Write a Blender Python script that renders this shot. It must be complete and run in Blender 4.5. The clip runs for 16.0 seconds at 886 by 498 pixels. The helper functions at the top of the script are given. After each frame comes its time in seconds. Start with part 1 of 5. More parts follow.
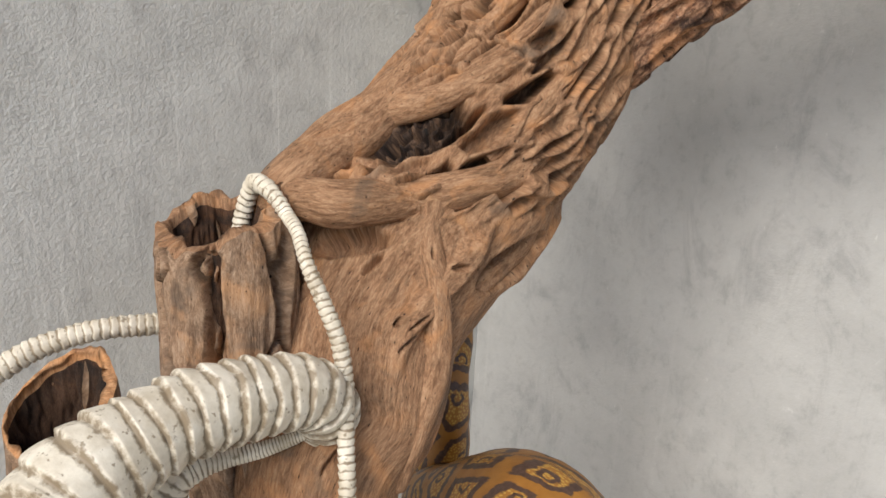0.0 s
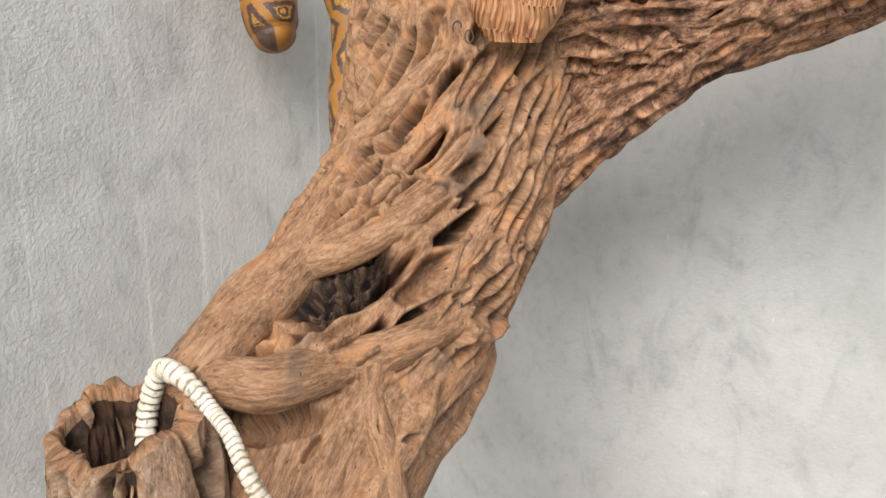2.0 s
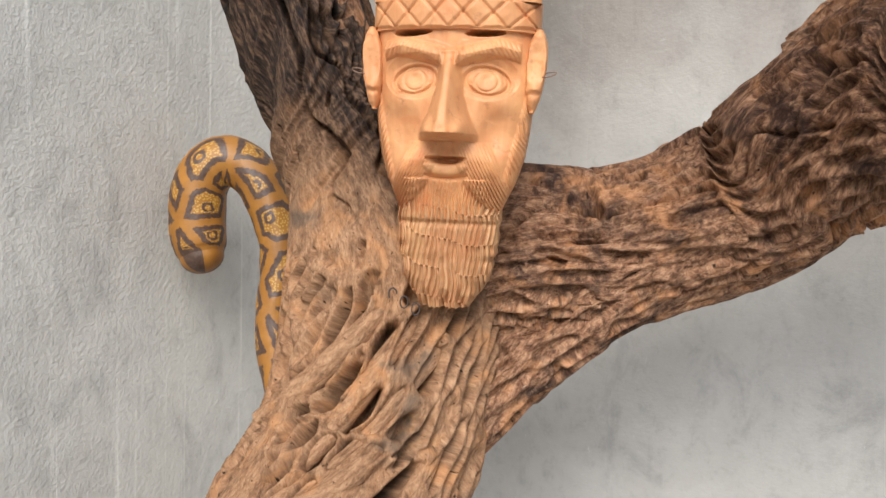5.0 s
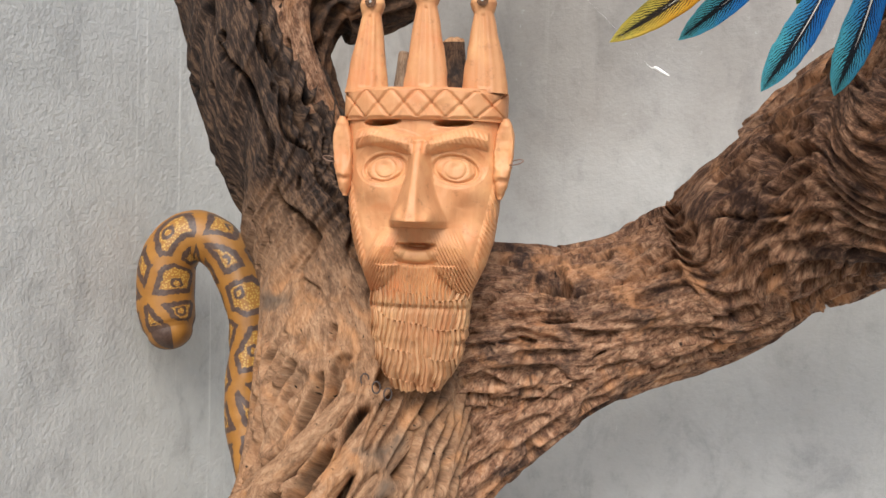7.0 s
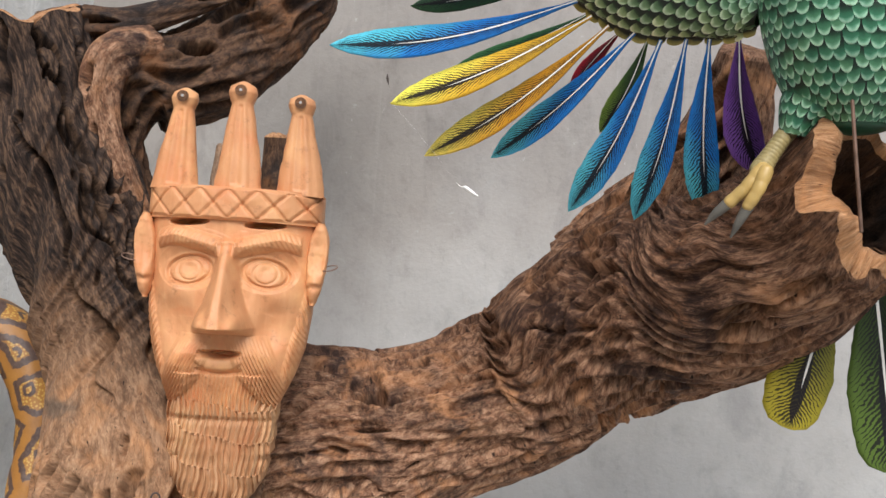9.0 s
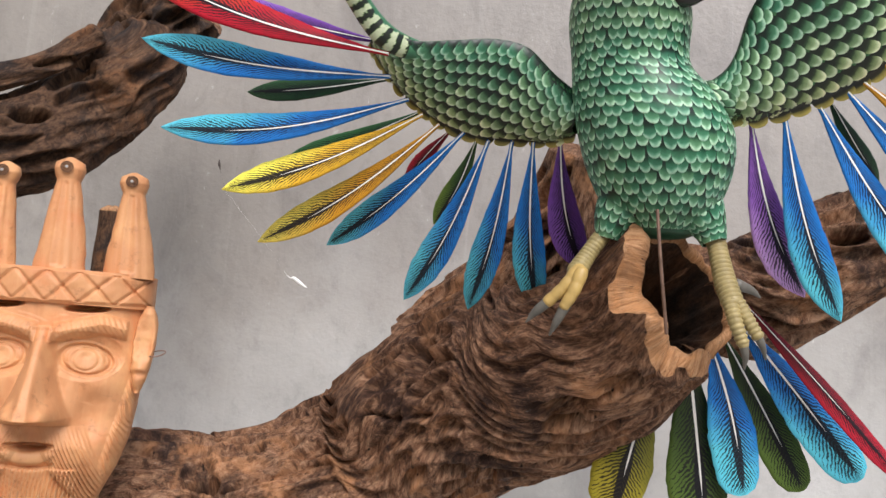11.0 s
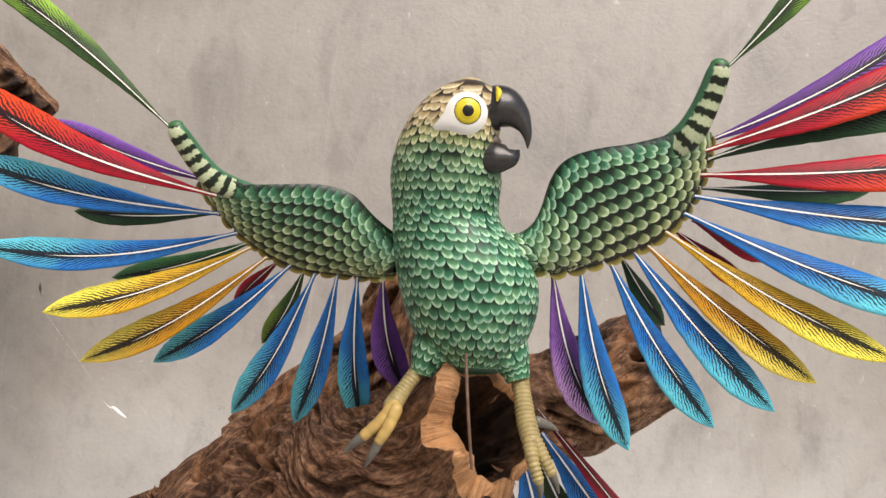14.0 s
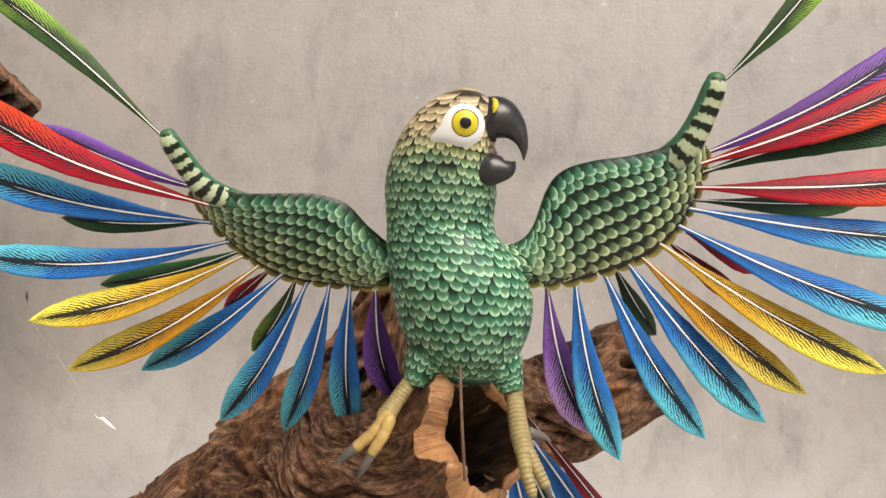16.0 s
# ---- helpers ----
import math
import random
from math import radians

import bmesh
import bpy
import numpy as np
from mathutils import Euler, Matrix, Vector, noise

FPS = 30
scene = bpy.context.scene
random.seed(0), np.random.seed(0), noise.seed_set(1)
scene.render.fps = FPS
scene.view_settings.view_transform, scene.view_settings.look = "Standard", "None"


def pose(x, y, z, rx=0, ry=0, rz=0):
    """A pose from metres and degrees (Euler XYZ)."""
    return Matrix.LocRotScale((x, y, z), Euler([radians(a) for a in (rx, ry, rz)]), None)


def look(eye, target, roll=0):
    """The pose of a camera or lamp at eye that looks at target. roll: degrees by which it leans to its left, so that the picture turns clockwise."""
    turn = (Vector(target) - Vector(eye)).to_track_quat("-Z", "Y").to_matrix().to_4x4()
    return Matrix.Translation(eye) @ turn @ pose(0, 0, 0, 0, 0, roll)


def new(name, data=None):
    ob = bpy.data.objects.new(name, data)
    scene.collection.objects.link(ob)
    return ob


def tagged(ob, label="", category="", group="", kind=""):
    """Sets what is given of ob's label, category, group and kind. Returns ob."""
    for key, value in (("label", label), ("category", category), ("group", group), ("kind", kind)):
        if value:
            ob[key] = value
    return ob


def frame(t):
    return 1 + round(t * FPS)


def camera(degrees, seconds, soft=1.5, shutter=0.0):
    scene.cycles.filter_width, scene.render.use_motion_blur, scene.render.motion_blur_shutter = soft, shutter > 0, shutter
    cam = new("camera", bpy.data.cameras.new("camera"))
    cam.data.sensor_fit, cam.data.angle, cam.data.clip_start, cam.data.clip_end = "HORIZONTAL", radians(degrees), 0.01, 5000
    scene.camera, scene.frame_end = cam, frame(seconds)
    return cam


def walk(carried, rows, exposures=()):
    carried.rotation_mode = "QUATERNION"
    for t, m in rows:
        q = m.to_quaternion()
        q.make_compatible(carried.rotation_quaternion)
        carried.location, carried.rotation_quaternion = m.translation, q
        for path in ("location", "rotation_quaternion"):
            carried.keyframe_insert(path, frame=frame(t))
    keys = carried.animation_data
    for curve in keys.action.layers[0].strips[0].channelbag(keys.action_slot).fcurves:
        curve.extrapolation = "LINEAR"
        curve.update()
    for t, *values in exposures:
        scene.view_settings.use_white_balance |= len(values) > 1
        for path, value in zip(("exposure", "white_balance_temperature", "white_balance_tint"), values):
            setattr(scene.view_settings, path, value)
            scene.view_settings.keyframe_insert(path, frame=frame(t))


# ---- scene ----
cam = camera(56.4, 16.0)
PATH = [
    (0, (1.171, -1.274, 1.292), (-0.165, 0.037, 0.589), 2.9),
    (0.5, (1.154, -1.239, 1.302), (-0.249, 0.006, 0.608), 3.4),
    (1, (1.09, -1.238, 1.317), (-0.199, 0.143, 0.66), 1.4),
    (1.5, (1.051, -1.251, 1.335), (-0.114, 0.256, 0.724), 1.1),
    (2, (1.027, -1.256, 1.355), (-0.044, 0.335, 0.787), 1.3),
    (2.5, (1.009, -1.261, 1.367), (-0.01, 0.382, 0.855), 1.8),
    (3, (1.006, -1.269, 1.386), (0.029, 0.416, 0.932), 2.2),
    (3.5, (1.006, -1.276, 1.409), (0.05, 0.439, 1.026), 2.3),
    (4, (1.006, -1.278, 1.429), (0.065, 0.458, 1.109), 2.4),
    (4.5, (1.007, -1.278, 1.452), (0.076, 0.472, 1.187), 2.4),
    (5, (1.003, -1.274, 1.47), (0.075, 0.484, 1.252), 2.2),
    (5.2, (1.004, -1.27, 1.476), (0.08, 0.492, 1.269), 2.1),
    (7.3, (1.002, -1.282, 1.509), (0.157, 0.529, 1.434), 1.5),
    (7.5, (1.002, -1.281, 1.511), (0.178, 0.54, 1.452), 1.5),
    (8, (1.007, -1.276, 1.523), (0.254, 0.577, 1.51), 1.9),
    (8.2, (1.009, -1.275, 1.523), (0.297, 0.594, 1.538), 2.4),
    (8.5, (1.015, -1.259, 1.531), (0.37, 0.633, 1.566), 2.4),
    (9, (1.021, -1.25, 1.541), (0.497, 0.678, 1.637), 3.4),
    (9.5, (1.029, -1.248, 1.55), (0.596, 0.699, 1.697), 4.1),
    (9.7, (1.035, -1.244, 1.553), (0.636, 0.708, 1.719), 4.2),
    (11.8, (1.076, -1.246, 1.596), (0.939, 0.727, 1.893), 3.4),
    (12, (1.083, -1.252, 1.604), (0.979, 0.721, 1.918), 3.3),
    (12.5, (1.093, -1.271, 1.621), (1.026, 0.697, 1.971), 3.1),
    (13, (1.093, -1.288, 1.63), (1.052, 0.679, 1.99), 3.7),
    (13.5, (1.091, -1.292, 1.646), (1.105, 0.678, 1.988), 3.9),
    (14, (1.088, -1.291, 1.662), (1.165, 0.682, 1.978), 4.1),
    (14.5, (1.08, -1.287, 1.671), (1.168, 0.689, 1.97), 4.1),
    (15, (1.084, -1.293, 1.677), (1.185, 0.681, 1.985), 4.2),
    (15.5, (1.083, -1.298, 1.679), (1.204, 0.673, 1.993), 4.2),
    (16, (1.075, -1.289, 1.676), (1.204, 0.684, 1.977), 4.2),
]
SKY, SUN = 0.125, 3.8
EXPOSURES = [(0.0, -0.05, 6500, 10), (0.5, 0.14, 6450, 10), (1.5, 0.24, 6400, 10), (3.0, 0.36, 6400, 9.5), (5.0, 0.24, 6450, 10), (7.5, 0.12, 6300, 10), (9.5, 0.05, 6200, 12), (12.5, 0.07, 6600, 14.5), (16.0, 0.10, 7100, 14.5)]
walk(cam, [(t, look(eye, target, roll)) for t, eye, target, roll in PATH], EXPOSURES)

# ---------------------------------------------------------------- light
world = bpy.data.worlds.new("sky")
scene.world = world
world.use_nodes = True
wn = world.node_tree.nodes
sky = wn.new("ShaderNodeTexSky")
sky.sky_type = "NISHITA"
sky.sun_disc = False
sky.sun_elevation = radians(42)
sky.sun_rotation = radians(161)
world.node_tree.links.new(sky.outputs[0], wn["Background"].inputs[0])
wn["Background"].inputs[1].default_value = SKY
sun = new("sun", bpy.data.lights.new("sun", "SUN"))
sun.data.energy = SUN
sun.data.angle = radians(38)
sun.data.color = (1.0, 0.95, 0.88)
sun.matrix_world = look((1.65, -3.4, 4.15), (0.6, -0.4, 1.3))

# ---------------------------------------------------------------- noise and mesh helpers
RNG = np.random.default_rng(7)
LATTICE = RNG.random((32, 32, 32))


def value_noise(p):
    """Smooth noise in -1..1 at the rows of p."""
    i = np.floor(p).astype(int)
    f = p - i
    f = f * f * (3 - 2 * f)
    out = 0
    for a in (0, 1):
        for b in (0, 1):
            for c in (0, 1):
                w = (f[..., 0] if a else 1 - f[..., 0]) * (f[..., 1] if b else 1 - f[..., 1]) * (f[..., 2] if c else 1 - f[..., 2])
                out = out + w * LATTICE[(i[..., 0] + a) % 32, (i[..., 1] + b) % 32, (i[..., 2] + c) % 32]
    return 2 * out - 1


def fbm(p, octaves=3):
    return sum(value_noise(p * 2.03 ** k + 7.3 * k) * 0.5 ** k for k in range(octaves))


def cells(u, v):
    """Cell pattern: distances to the two nearest jittered centres, and a random number for the nearest cell."""
    iu, iv = np.floor(u).astype(int), np.floor(v).astype(int)
    f1, f2, who = np.full(u.shape, 9.0), np.full(u.shape, 9.0), np.zeros(u.shape)
    for du in (-1, 0, 1):
        for dv in (-1, 0, 1):
            x, y = (iu + du) % 32, (iv + dv) % 32
            d = np.hypot(iu + du + 0.15 + 0.7 * LATTICE[x, y, 3] - u, iv + dv + 0.15 + 0.7 * LATTICE[x, y, 9] - v)
            who = np.where(d < f1, LATTICE[x, y, 17], who)
            f2 = np.minimum(f2, np.maximum(f1, d))
            f1 = np.minimum(f1, d)
    return f1, f2, who


class Builder:
    """Collects grids of points into one mesh with materials, a UV map in metres and a paint zone."""

    def __init__(self):
        self.v, self.f, self.m, self.uv, self.z, self.mats, self.n = [], [], [], [], [], [], 0

    def mat(self, material):
        if material not in self.mats:
            self.mats.append(material)
        return self.mats.index(material)

    def grid(self, pts, material, uv=None, wrap=False, zone=0.0, flip=False):
        n, m = pts.shape[:2]
        idx = np.arange(n * m).reshape(n, m) + self.n
        nxt = np.roll(idx, -1, 1) if wrap else idx[:, 1:]
        cur = idx if wrap else idx[:, :-1]
        q = np.stack([cur[:-1], nxt[:-1], nxt[1:], cur[1:]], -1).reshape(-1, 4)
        if flip:
            q = q[:, ::-1]
        if uv is None:
            uv = np.stack(np.meshgrid(np.linspace(0, 1, n), np.linspace(-1, 1, m), indexing="ij"), -1)
        self.v.append(pts.reshape(-1, 3))
        self.uv.append(uv.reshape(-1, 2))
        self.z.append(np.broadcast_to(np.asarray(zone, float), (n, m)).reshape(-1))
        self.f.append(q)
        self.m.append(np.full(len(q), self.mat(material)))
        self.n += n * m

    def mesh(self, name, smooth=True):
        v, f, uv, z = np.concatenate(self.v), np.concatenate(self.f), np.concatenate(self.uv), np.concatenate(self.z)
        me = bpy.data.meshes.new(name)
        me.vertices.add(len(v))
        me.vertices.foreach_set("co", v.astype(np.float32).ravel())
        me.loops.add(f.size)
        me.loops.foreach_set("vertex_index", f.astype(np.int32).ravel())
        me.polygons.add(len(f))
        me.polygons.foreach_set("loop_start", np.arange(0, f.size, 4, dtype=np.int32))
        me.polygons.foreach_set("material_index", np.concatenate(self.m).astype(np.int32))
        me.polygons.foreach_set("use_smooth", np.full(len(f), smooth))
        layer = me.uv_layers.new(name="UVMap")
        layer.data.foreach_set("uv", uv[f.ravel()].astype(np.float32).ravel())
        za = me.attributes.new("zone", "FLOAT", "POINT")
        za.data.foreach_set("value", z.astype(np.float32))
        for m in self.mats:
            me.materials.append(m)
        me.update(calc_edges=True)
        me.validate()
        return me

    def object(self, name, parent=None, label="", smooth=True):
        ob = new(name, self.mesh(name, smooth))
        if parent:
            ob.parent = parent
        return tagged(ob, label) if label else ob


def curve_through(rows, step):
    """Rows of numbers, smoothly joined (Catmull-Rom), resampled about every step metres of the first three."""
    k = np.array(rows, float)
    k = np.vstack([2 * k[0] - k[1], k, 2 * k[-1] - k[-2]])
    t = np.linspace(0, 1, 40)[:-1, None]
    out = []
    for a, b, c, d in zip(k, k[1:], k[2:], k[3:]):
        out.append(0.5 * (2 * b + (c - a) * t + (2 * a - 5 * b + 4 * c - d) * t ** 2 + (3 * b - a - 3 * c + d) * t ** 3))
    out = np.vstack(out + [k[-2:-1]])
    s = np.r_[0, np.cumsum(np.linalg.norm(np.diff(out[:, :3], axis=0), axis=1))]
    n = max(4, int(s[-1] / step) + 1)
    q = np.linspace(0, s[-1], n)
    return np.stack([np.interp(q, s, out[:, j]) for j in range(out.shape[1])], 1), q


def unit(a):
    return a / (np.linalg.norm(a, axis=-1, keepdims=True) + 1e-12)


def sweep(rows, step, sides, ratio=1.0, front=(0.45, -0.88, 0.15), axis=None):
    """A tube through rows of x, y, z, radius. Returns its points, outward directions, length s, angle, and centres."""
    c, s = curve_through(rows, step)
    tan = unit(np.gradient(c[:, :3], axis=0))
    if axis is not None:
        tan = np.broadcast_to(unit(np.array(axis, float)), tan.shape)
    d = unit(np.array(front) - (tan @ np.array(front))[:, None] * tan)
    w = np.cross(tan, d)
    th = np.linspace(0, 2 * np.pi, sides, endpoint=False)
    out = np.cos(th)[None, :, None] * w[:, None] + ratio * np.sin(th)[None, :, None] * d[:, None]
    return c[:, None, :3] + c[:, 3, None, None] * out, unit(out), s, th, c, tan


def wood_limb(b, rows, material, step=0.0035, sides=200, ratio=0.9, rough=0.006, grain=0.0022, pits=0, slant=0.5, seed=1, pit_size=1.0,
              cap=None, hollow=0.0, rim=None, inside=None, jag=0.01, wall=0.72, cracks=0, split=1.0, knobs=(), lattice=None, front=(0.45, -0.88, 0.15), rim_tilt=(0, 0, 0), turn_dark=None, hole=(0, 0, 0), squash=None, aged=None):
    """A weathered limb: lumps, long grain, lens-shaped holes that run slantwise, cracks, and a solid, broken or hollow end."""
    rng = np.random.default_rng(seed)
    p, out, s, th, c, tan = sweep(rows, step, sides, ratio, front)
    r = c[:, 3]
    thc = (th + np.pi / 2) % (2 * np.pi) - np.pi
    a = -thc[None] * r[:, None]
    S = np.broadcast_to(s[:, None], a.shape)
    big = fbm(p * 9 + seed * 5.1, 2)
    twist = th[None] + slant * S / np.maximum(r[:, None], 0.03)
    g = np.stack([np.cos(twist) * r[:, None] * 62, np.sin(twist) * r[:, None] * 62, S * 7 + seed], -1)
    fine = 1 - np.abs(value_noise(g)) * 2
    fine2 = value_noise(g * np.array([2.9, 2.9, 2.2]) + 3)
    mid = value_noise(g * np.array([0.33, 0.33, 0.7]) + 11)
    disp = rough * big + (grain * fine + 0.45 * grain * fine2 + 1.5 * grain * mid) * (1 + 3.0 * np.clip((p[..., 2] - turn_dark[0]) / 0.1, 0, 1) if turn_dark else 1.0)
    char_pit_shade = np.zeros(a.shape)
    if lattice:
        wgt = np.clip((p[..., 2] - lattice[0]) / 0.05, 0, 1) * np.clip((lattice[1] - p[..., 2]) / 0.08, 0, 1)
        wx, wy = 0.010 * fbm(p * 16, 2), 0.006 * fbm(p * 19 + 5, 2)
        lu, lv = S * np.cos(slant) + a * np.sin(slant) + wx, -S * np.sin(slant) + a * np.cos(slant) + wy
        lk = lattice[2] if len(lattice) > 2 else 1.0
        f1, f2, rnd = cells(lu / 0.078, lv / 0.0200)
        gap = f2 - f1
        deep = np.clip((rnd - 0.22) / 0.25, 0, 1)
        bowl = np.clip((gap - 0.02) / 0.50, 0, 1)
        bowl = bowl * bowl * (3 - 2 * bowl)
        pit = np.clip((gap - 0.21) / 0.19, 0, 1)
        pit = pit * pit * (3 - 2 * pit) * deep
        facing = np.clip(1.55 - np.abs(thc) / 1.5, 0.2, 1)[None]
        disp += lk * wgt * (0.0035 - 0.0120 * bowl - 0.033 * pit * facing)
        # shade inside the trunk's lattice pits, painted in through the dark zone
        char_pit_shade = np.maximum(char_pit_shade, 0.68 * wgt * pit * (lk > 0.9))
        g1, g2, grnd = cells(lu / 0.036 + 40.3, lv / 0.0100)
        pit2 = np.clip((g2 - g1 - 0.25) / 0.22, 0, 1)
        disp -= lk * wgt * 0.008 * pit2 * (grnd > 0.62) * (1 - bowl)
    for _ in range(pits):
        s0 = rng.uniform(0.02, 0.98) * s[-1]
        t0 = rng.uniform(0, 2 * np.pi)
        k = np.searchsorted(s, s0).clip(0, len(r) - 1)
        ln, wd, dp = rng.uniform(0.012, 0.030) * pit_size, rng.uniform(0.0045, 0.0095) * pit_size, rng.uniform(0.012, 0.032) * pit_size
        ang = slant + rng.normal(0, 0.16)
        da = -((th[None] - t0 + np.pi) % (2 * np.pi) - np.pi) * r[k]
        ds = S - s0
        u, v = ds * np.cos(ang) + da * np.sin(ang), -ds * np.sin(ang) + da * np.cos(ang)
        q = np.clip(1 - (u / ln) ** 2, 0, 1)
        e = np.clip(1.25 - 1.25 * np.abs(v) / (wd * np.sqrt(q) + 1e-4), -0.4, 1) * (q > 0)
        lip = np.exp(-((np.abs(v) / wd - 1.35) / 0.5) ** 2) * q
        disp += 0.0022 * pit_size * lip - dp * np.clip(e, 0, 1) ** 0.7
    for place, ln, wd, dp, ang in knobs:
        near = np.unravel_index(np.argmin(((p - np.array(place)) ** 2).sum(-1)), a.shape)
        s0, t0 = s[near[0]], th[near[1]]
        k = np.searchsorted(s, s0).clip(0, len(r) - 1)
        da = -((th[None] - t0 + np.pi) % (2 * np.pi) - np.pi) * r[k]
        ds = S - s0
        u, v = ds * np.cos(ang) + da * np.sin(ang), -ds * np.sin(ang) + da * np.cos(ang)
        q = np.clip(1 - np.hypot(u / ln, v / wd), 0, 1)
        disp += dp * np.minimum(1, (2.2 if dp > 0 else 4.0) * q) ** 1.3
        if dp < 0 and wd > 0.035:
            # the broad burnt hollow is charred wood
            char_pit_shade = np.maximum(char_pit_shade, np.minimum(1, 4 * q))
            f1, f2, _ = cells(u / 0.022, v / 0.016)
            disp += np.minimum(1, 3 * q) * (0.012 * np.exp(-((f2 - f1) / 0.16) ** 2) + 0.004 * fbm(p * 70, 2))
    for _ in range(cracks):
        t0 = rng.uniform(0, 2 * np.pi)
        wob = 0.18 * value_noise(np.stack([S[:, 0] * 28, S[:, 0] * 0 + t0 * 9, S[:, 0] * 0], -1))
        da = ((th[None] - t0 - wob[:, None] + np.pi) % (2 * np.pi) - np.pi) * r[:, None]
        wd = 0.0036 + 0.0036 * value_noise(np.stack([S[:, 0] * 40, S[:, 0] * 0 + t0 * 5, S[:, 0] * 0 + 3], -1))[:, None]
        disp -= (np.clip((p[..., 2] - turn_dark[0]) / 0.1, 0, 1) if turn_dark else 1.0) * 0.020 * split * np.clip(1 - np.abs(da) / (split * np.maximum(wd, 0.0008)), 0, 1) ** 0.6
    if hollow:
        disp = disp * (1 - 0.45 * np.clip(1 - (s[-1] - s) / 0.03, 0, 1))[:, None]
    p = p + out * disp[..., None]
    if squash:
        e = unit(np.array(squash[0]))
        near_end = np.clip(1 - (s[-1] - s) / squash[2], 0, 1)[:, None]
        p = p - e * (((p - c[:, None, :3]) @ e) * (1 - squash[1]) * near_end ** 0.8)[..., None]
    uv = np.stack([S, np.broadcast_to(-thc[None] * r.mean(), a.shape)], -1)
    if hollow or rim:
        edge = jag * (fbm(np.stack([np.cos(th) * 2.2, np.sin(th) * 2.2, th * 0 + seed], -1), 2) + 0.40 * np.tanh(6 * value_noise(np.stack([np.cos(th) * 2.6, np.sin(th) * 2.6, th * 0 + seed + 4], -1))))
        edge = edge + r[-1] * (out[-1] @ np.array(rim_tilt))
        fall = np.clip(1 - (s[-1] - s) / 0.06, 0, 1)[:, None] ** 1.5
        p = p + tan[:, None] * (edge[None] * fall)[..., None]
    shade = np.clip((p[..., 2] - turn_dark[0]) / (turn_dark[1] - turn_dark[0]) + 0.35 * big, 0, 1) if turn_dark else 0.0
    if aged:
        shade = 0.55 * np.clip((p[..., 2] - aged[0]) / (aged[1] - aged[0]) + 0.5 * big, 0, 1)
    b.grid(p, material, uv, wrap=True, zone=np.maximum(shade, char_pit_shade))
    end, ctr = p[-1], p[-1].mean(0)
    if hollow:
        wave = np.fft.rfft(end - ctr, axis=0)
        wave[7:] = 0
        even = np.fft.irfft(wave, len(end), axis=0)
        rings = [end]
        for k, (f, back) in enumerate(((0.96, -0.002), (0.85, -0.003), (wall + 0.02, 0.0), (wall, 0.008))):
            rough_in = 1 + (0.06 + 0.10 * (f < 0.9)) * fbm(np.stack([np.cos(th) * 2.4, np.sin(th) * 2.4, th * 0 + 0.15 * k + seed], -1), 3)[:, None]
            rings.append(ctr + np.array(hole) * min(1, (1 - f) / (1 - wall)) + ((end - ctr) * (1 - min(1, (1 - f) * 8)) + even * min(1, (1 - f) * 8)) * f * rough_in - tan[-1] * back )
            rings[-1] = rings[-1] + 0.0026 * tan[-1] * fbm(rings[-1] * 60 + k, 3)[:, None]
        b.grid(np.array(rings), rim or material, np.stack([np.broadcast_to(0.006 * np.arange(5)[:, None], (5, sides)), np.broadcast_to(uv[-1, :, 1], (5, sides))], -1), wrap=True)
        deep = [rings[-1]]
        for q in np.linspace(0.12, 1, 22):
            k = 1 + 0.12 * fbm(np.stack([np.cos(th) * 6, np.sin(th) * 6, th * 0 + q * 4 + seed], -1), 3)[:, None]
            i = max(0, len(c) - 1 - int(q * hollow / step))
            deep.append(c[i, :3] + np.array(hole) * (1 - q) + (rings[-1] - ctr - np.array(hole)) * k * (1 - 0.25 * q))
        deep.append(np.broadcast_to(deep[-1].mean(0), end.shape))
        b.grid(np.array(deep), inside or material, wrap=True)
    else:
        rings = [end] + [ctr + (end - ctr) * f + tan[-1] * h + 0.002 * value_noise(end * 90 + f * 5)[:, None] * tan[-1]
                         for f, h in ((0.93, 0.003), (0.7, 0.004), (0.4, 0.005), (0.02, 0.005))]
        b.grid(np.array(rings), cap or material, np.stack([s[-1] + np.broadcast_to(0.01 * np.arange(5)[:, None], (5, sides)), np.broadcast_to(uv[-1, :, 1], (5, sides))], -1), wrap=True)


# ---------------------------------------------------------------- materials
def nodes_of(name, rough=0.6, metal=0.0):
    m = bpy.data.materials.new(name)
    m.use_nodes = True
    nt = m.node_tree
    bsdf = nt.nodes["Principled BSDF"]
    bsdf.inputs["Roughness"].default_value = rough
    bsdf.inputs["Metallic"].default_value = metal
    return m, nt, bsdf


def node(nt, kind, **values):
    n = nt.nodes.new(kind)
    for key, value in values.items():
        n.inputs[key.replace("_", " ")].default_value = value
    return n


def ramp(nt, source, stops):
    n = nt.nodes.new("ShaderNodeValToRGB")
    while len(n.color_ramp.elements) < len(stops):
        n.color_ramp.elements.new(0.5)
    for e, (pos, col) in zip(n.color_ramp.elements, stops):
        e.position = pos
        e.color = (*col, 1) if len(col) == 3 else col
    nt.links.new(source, n.inputs[0])
    return n.outputs[0]


def mix(nt, fac, a, b, how="MIX"):
    n = nt.nodes.new("ShaderNodeMix")
    n.data_type, n.blend_type = "RGBA", how
    for sock, val in ((n.inputs[0], fac), (n.inputs[6], a), (n.inputs[7], b)):
        if isinstance(val, bpy.types.NodeSocket):
            nt.links.new(val, sock)
        else:
            sock.default_value = val if isinstance(val, (int, float)) else (*val, 1)
    return n.outputs[2]


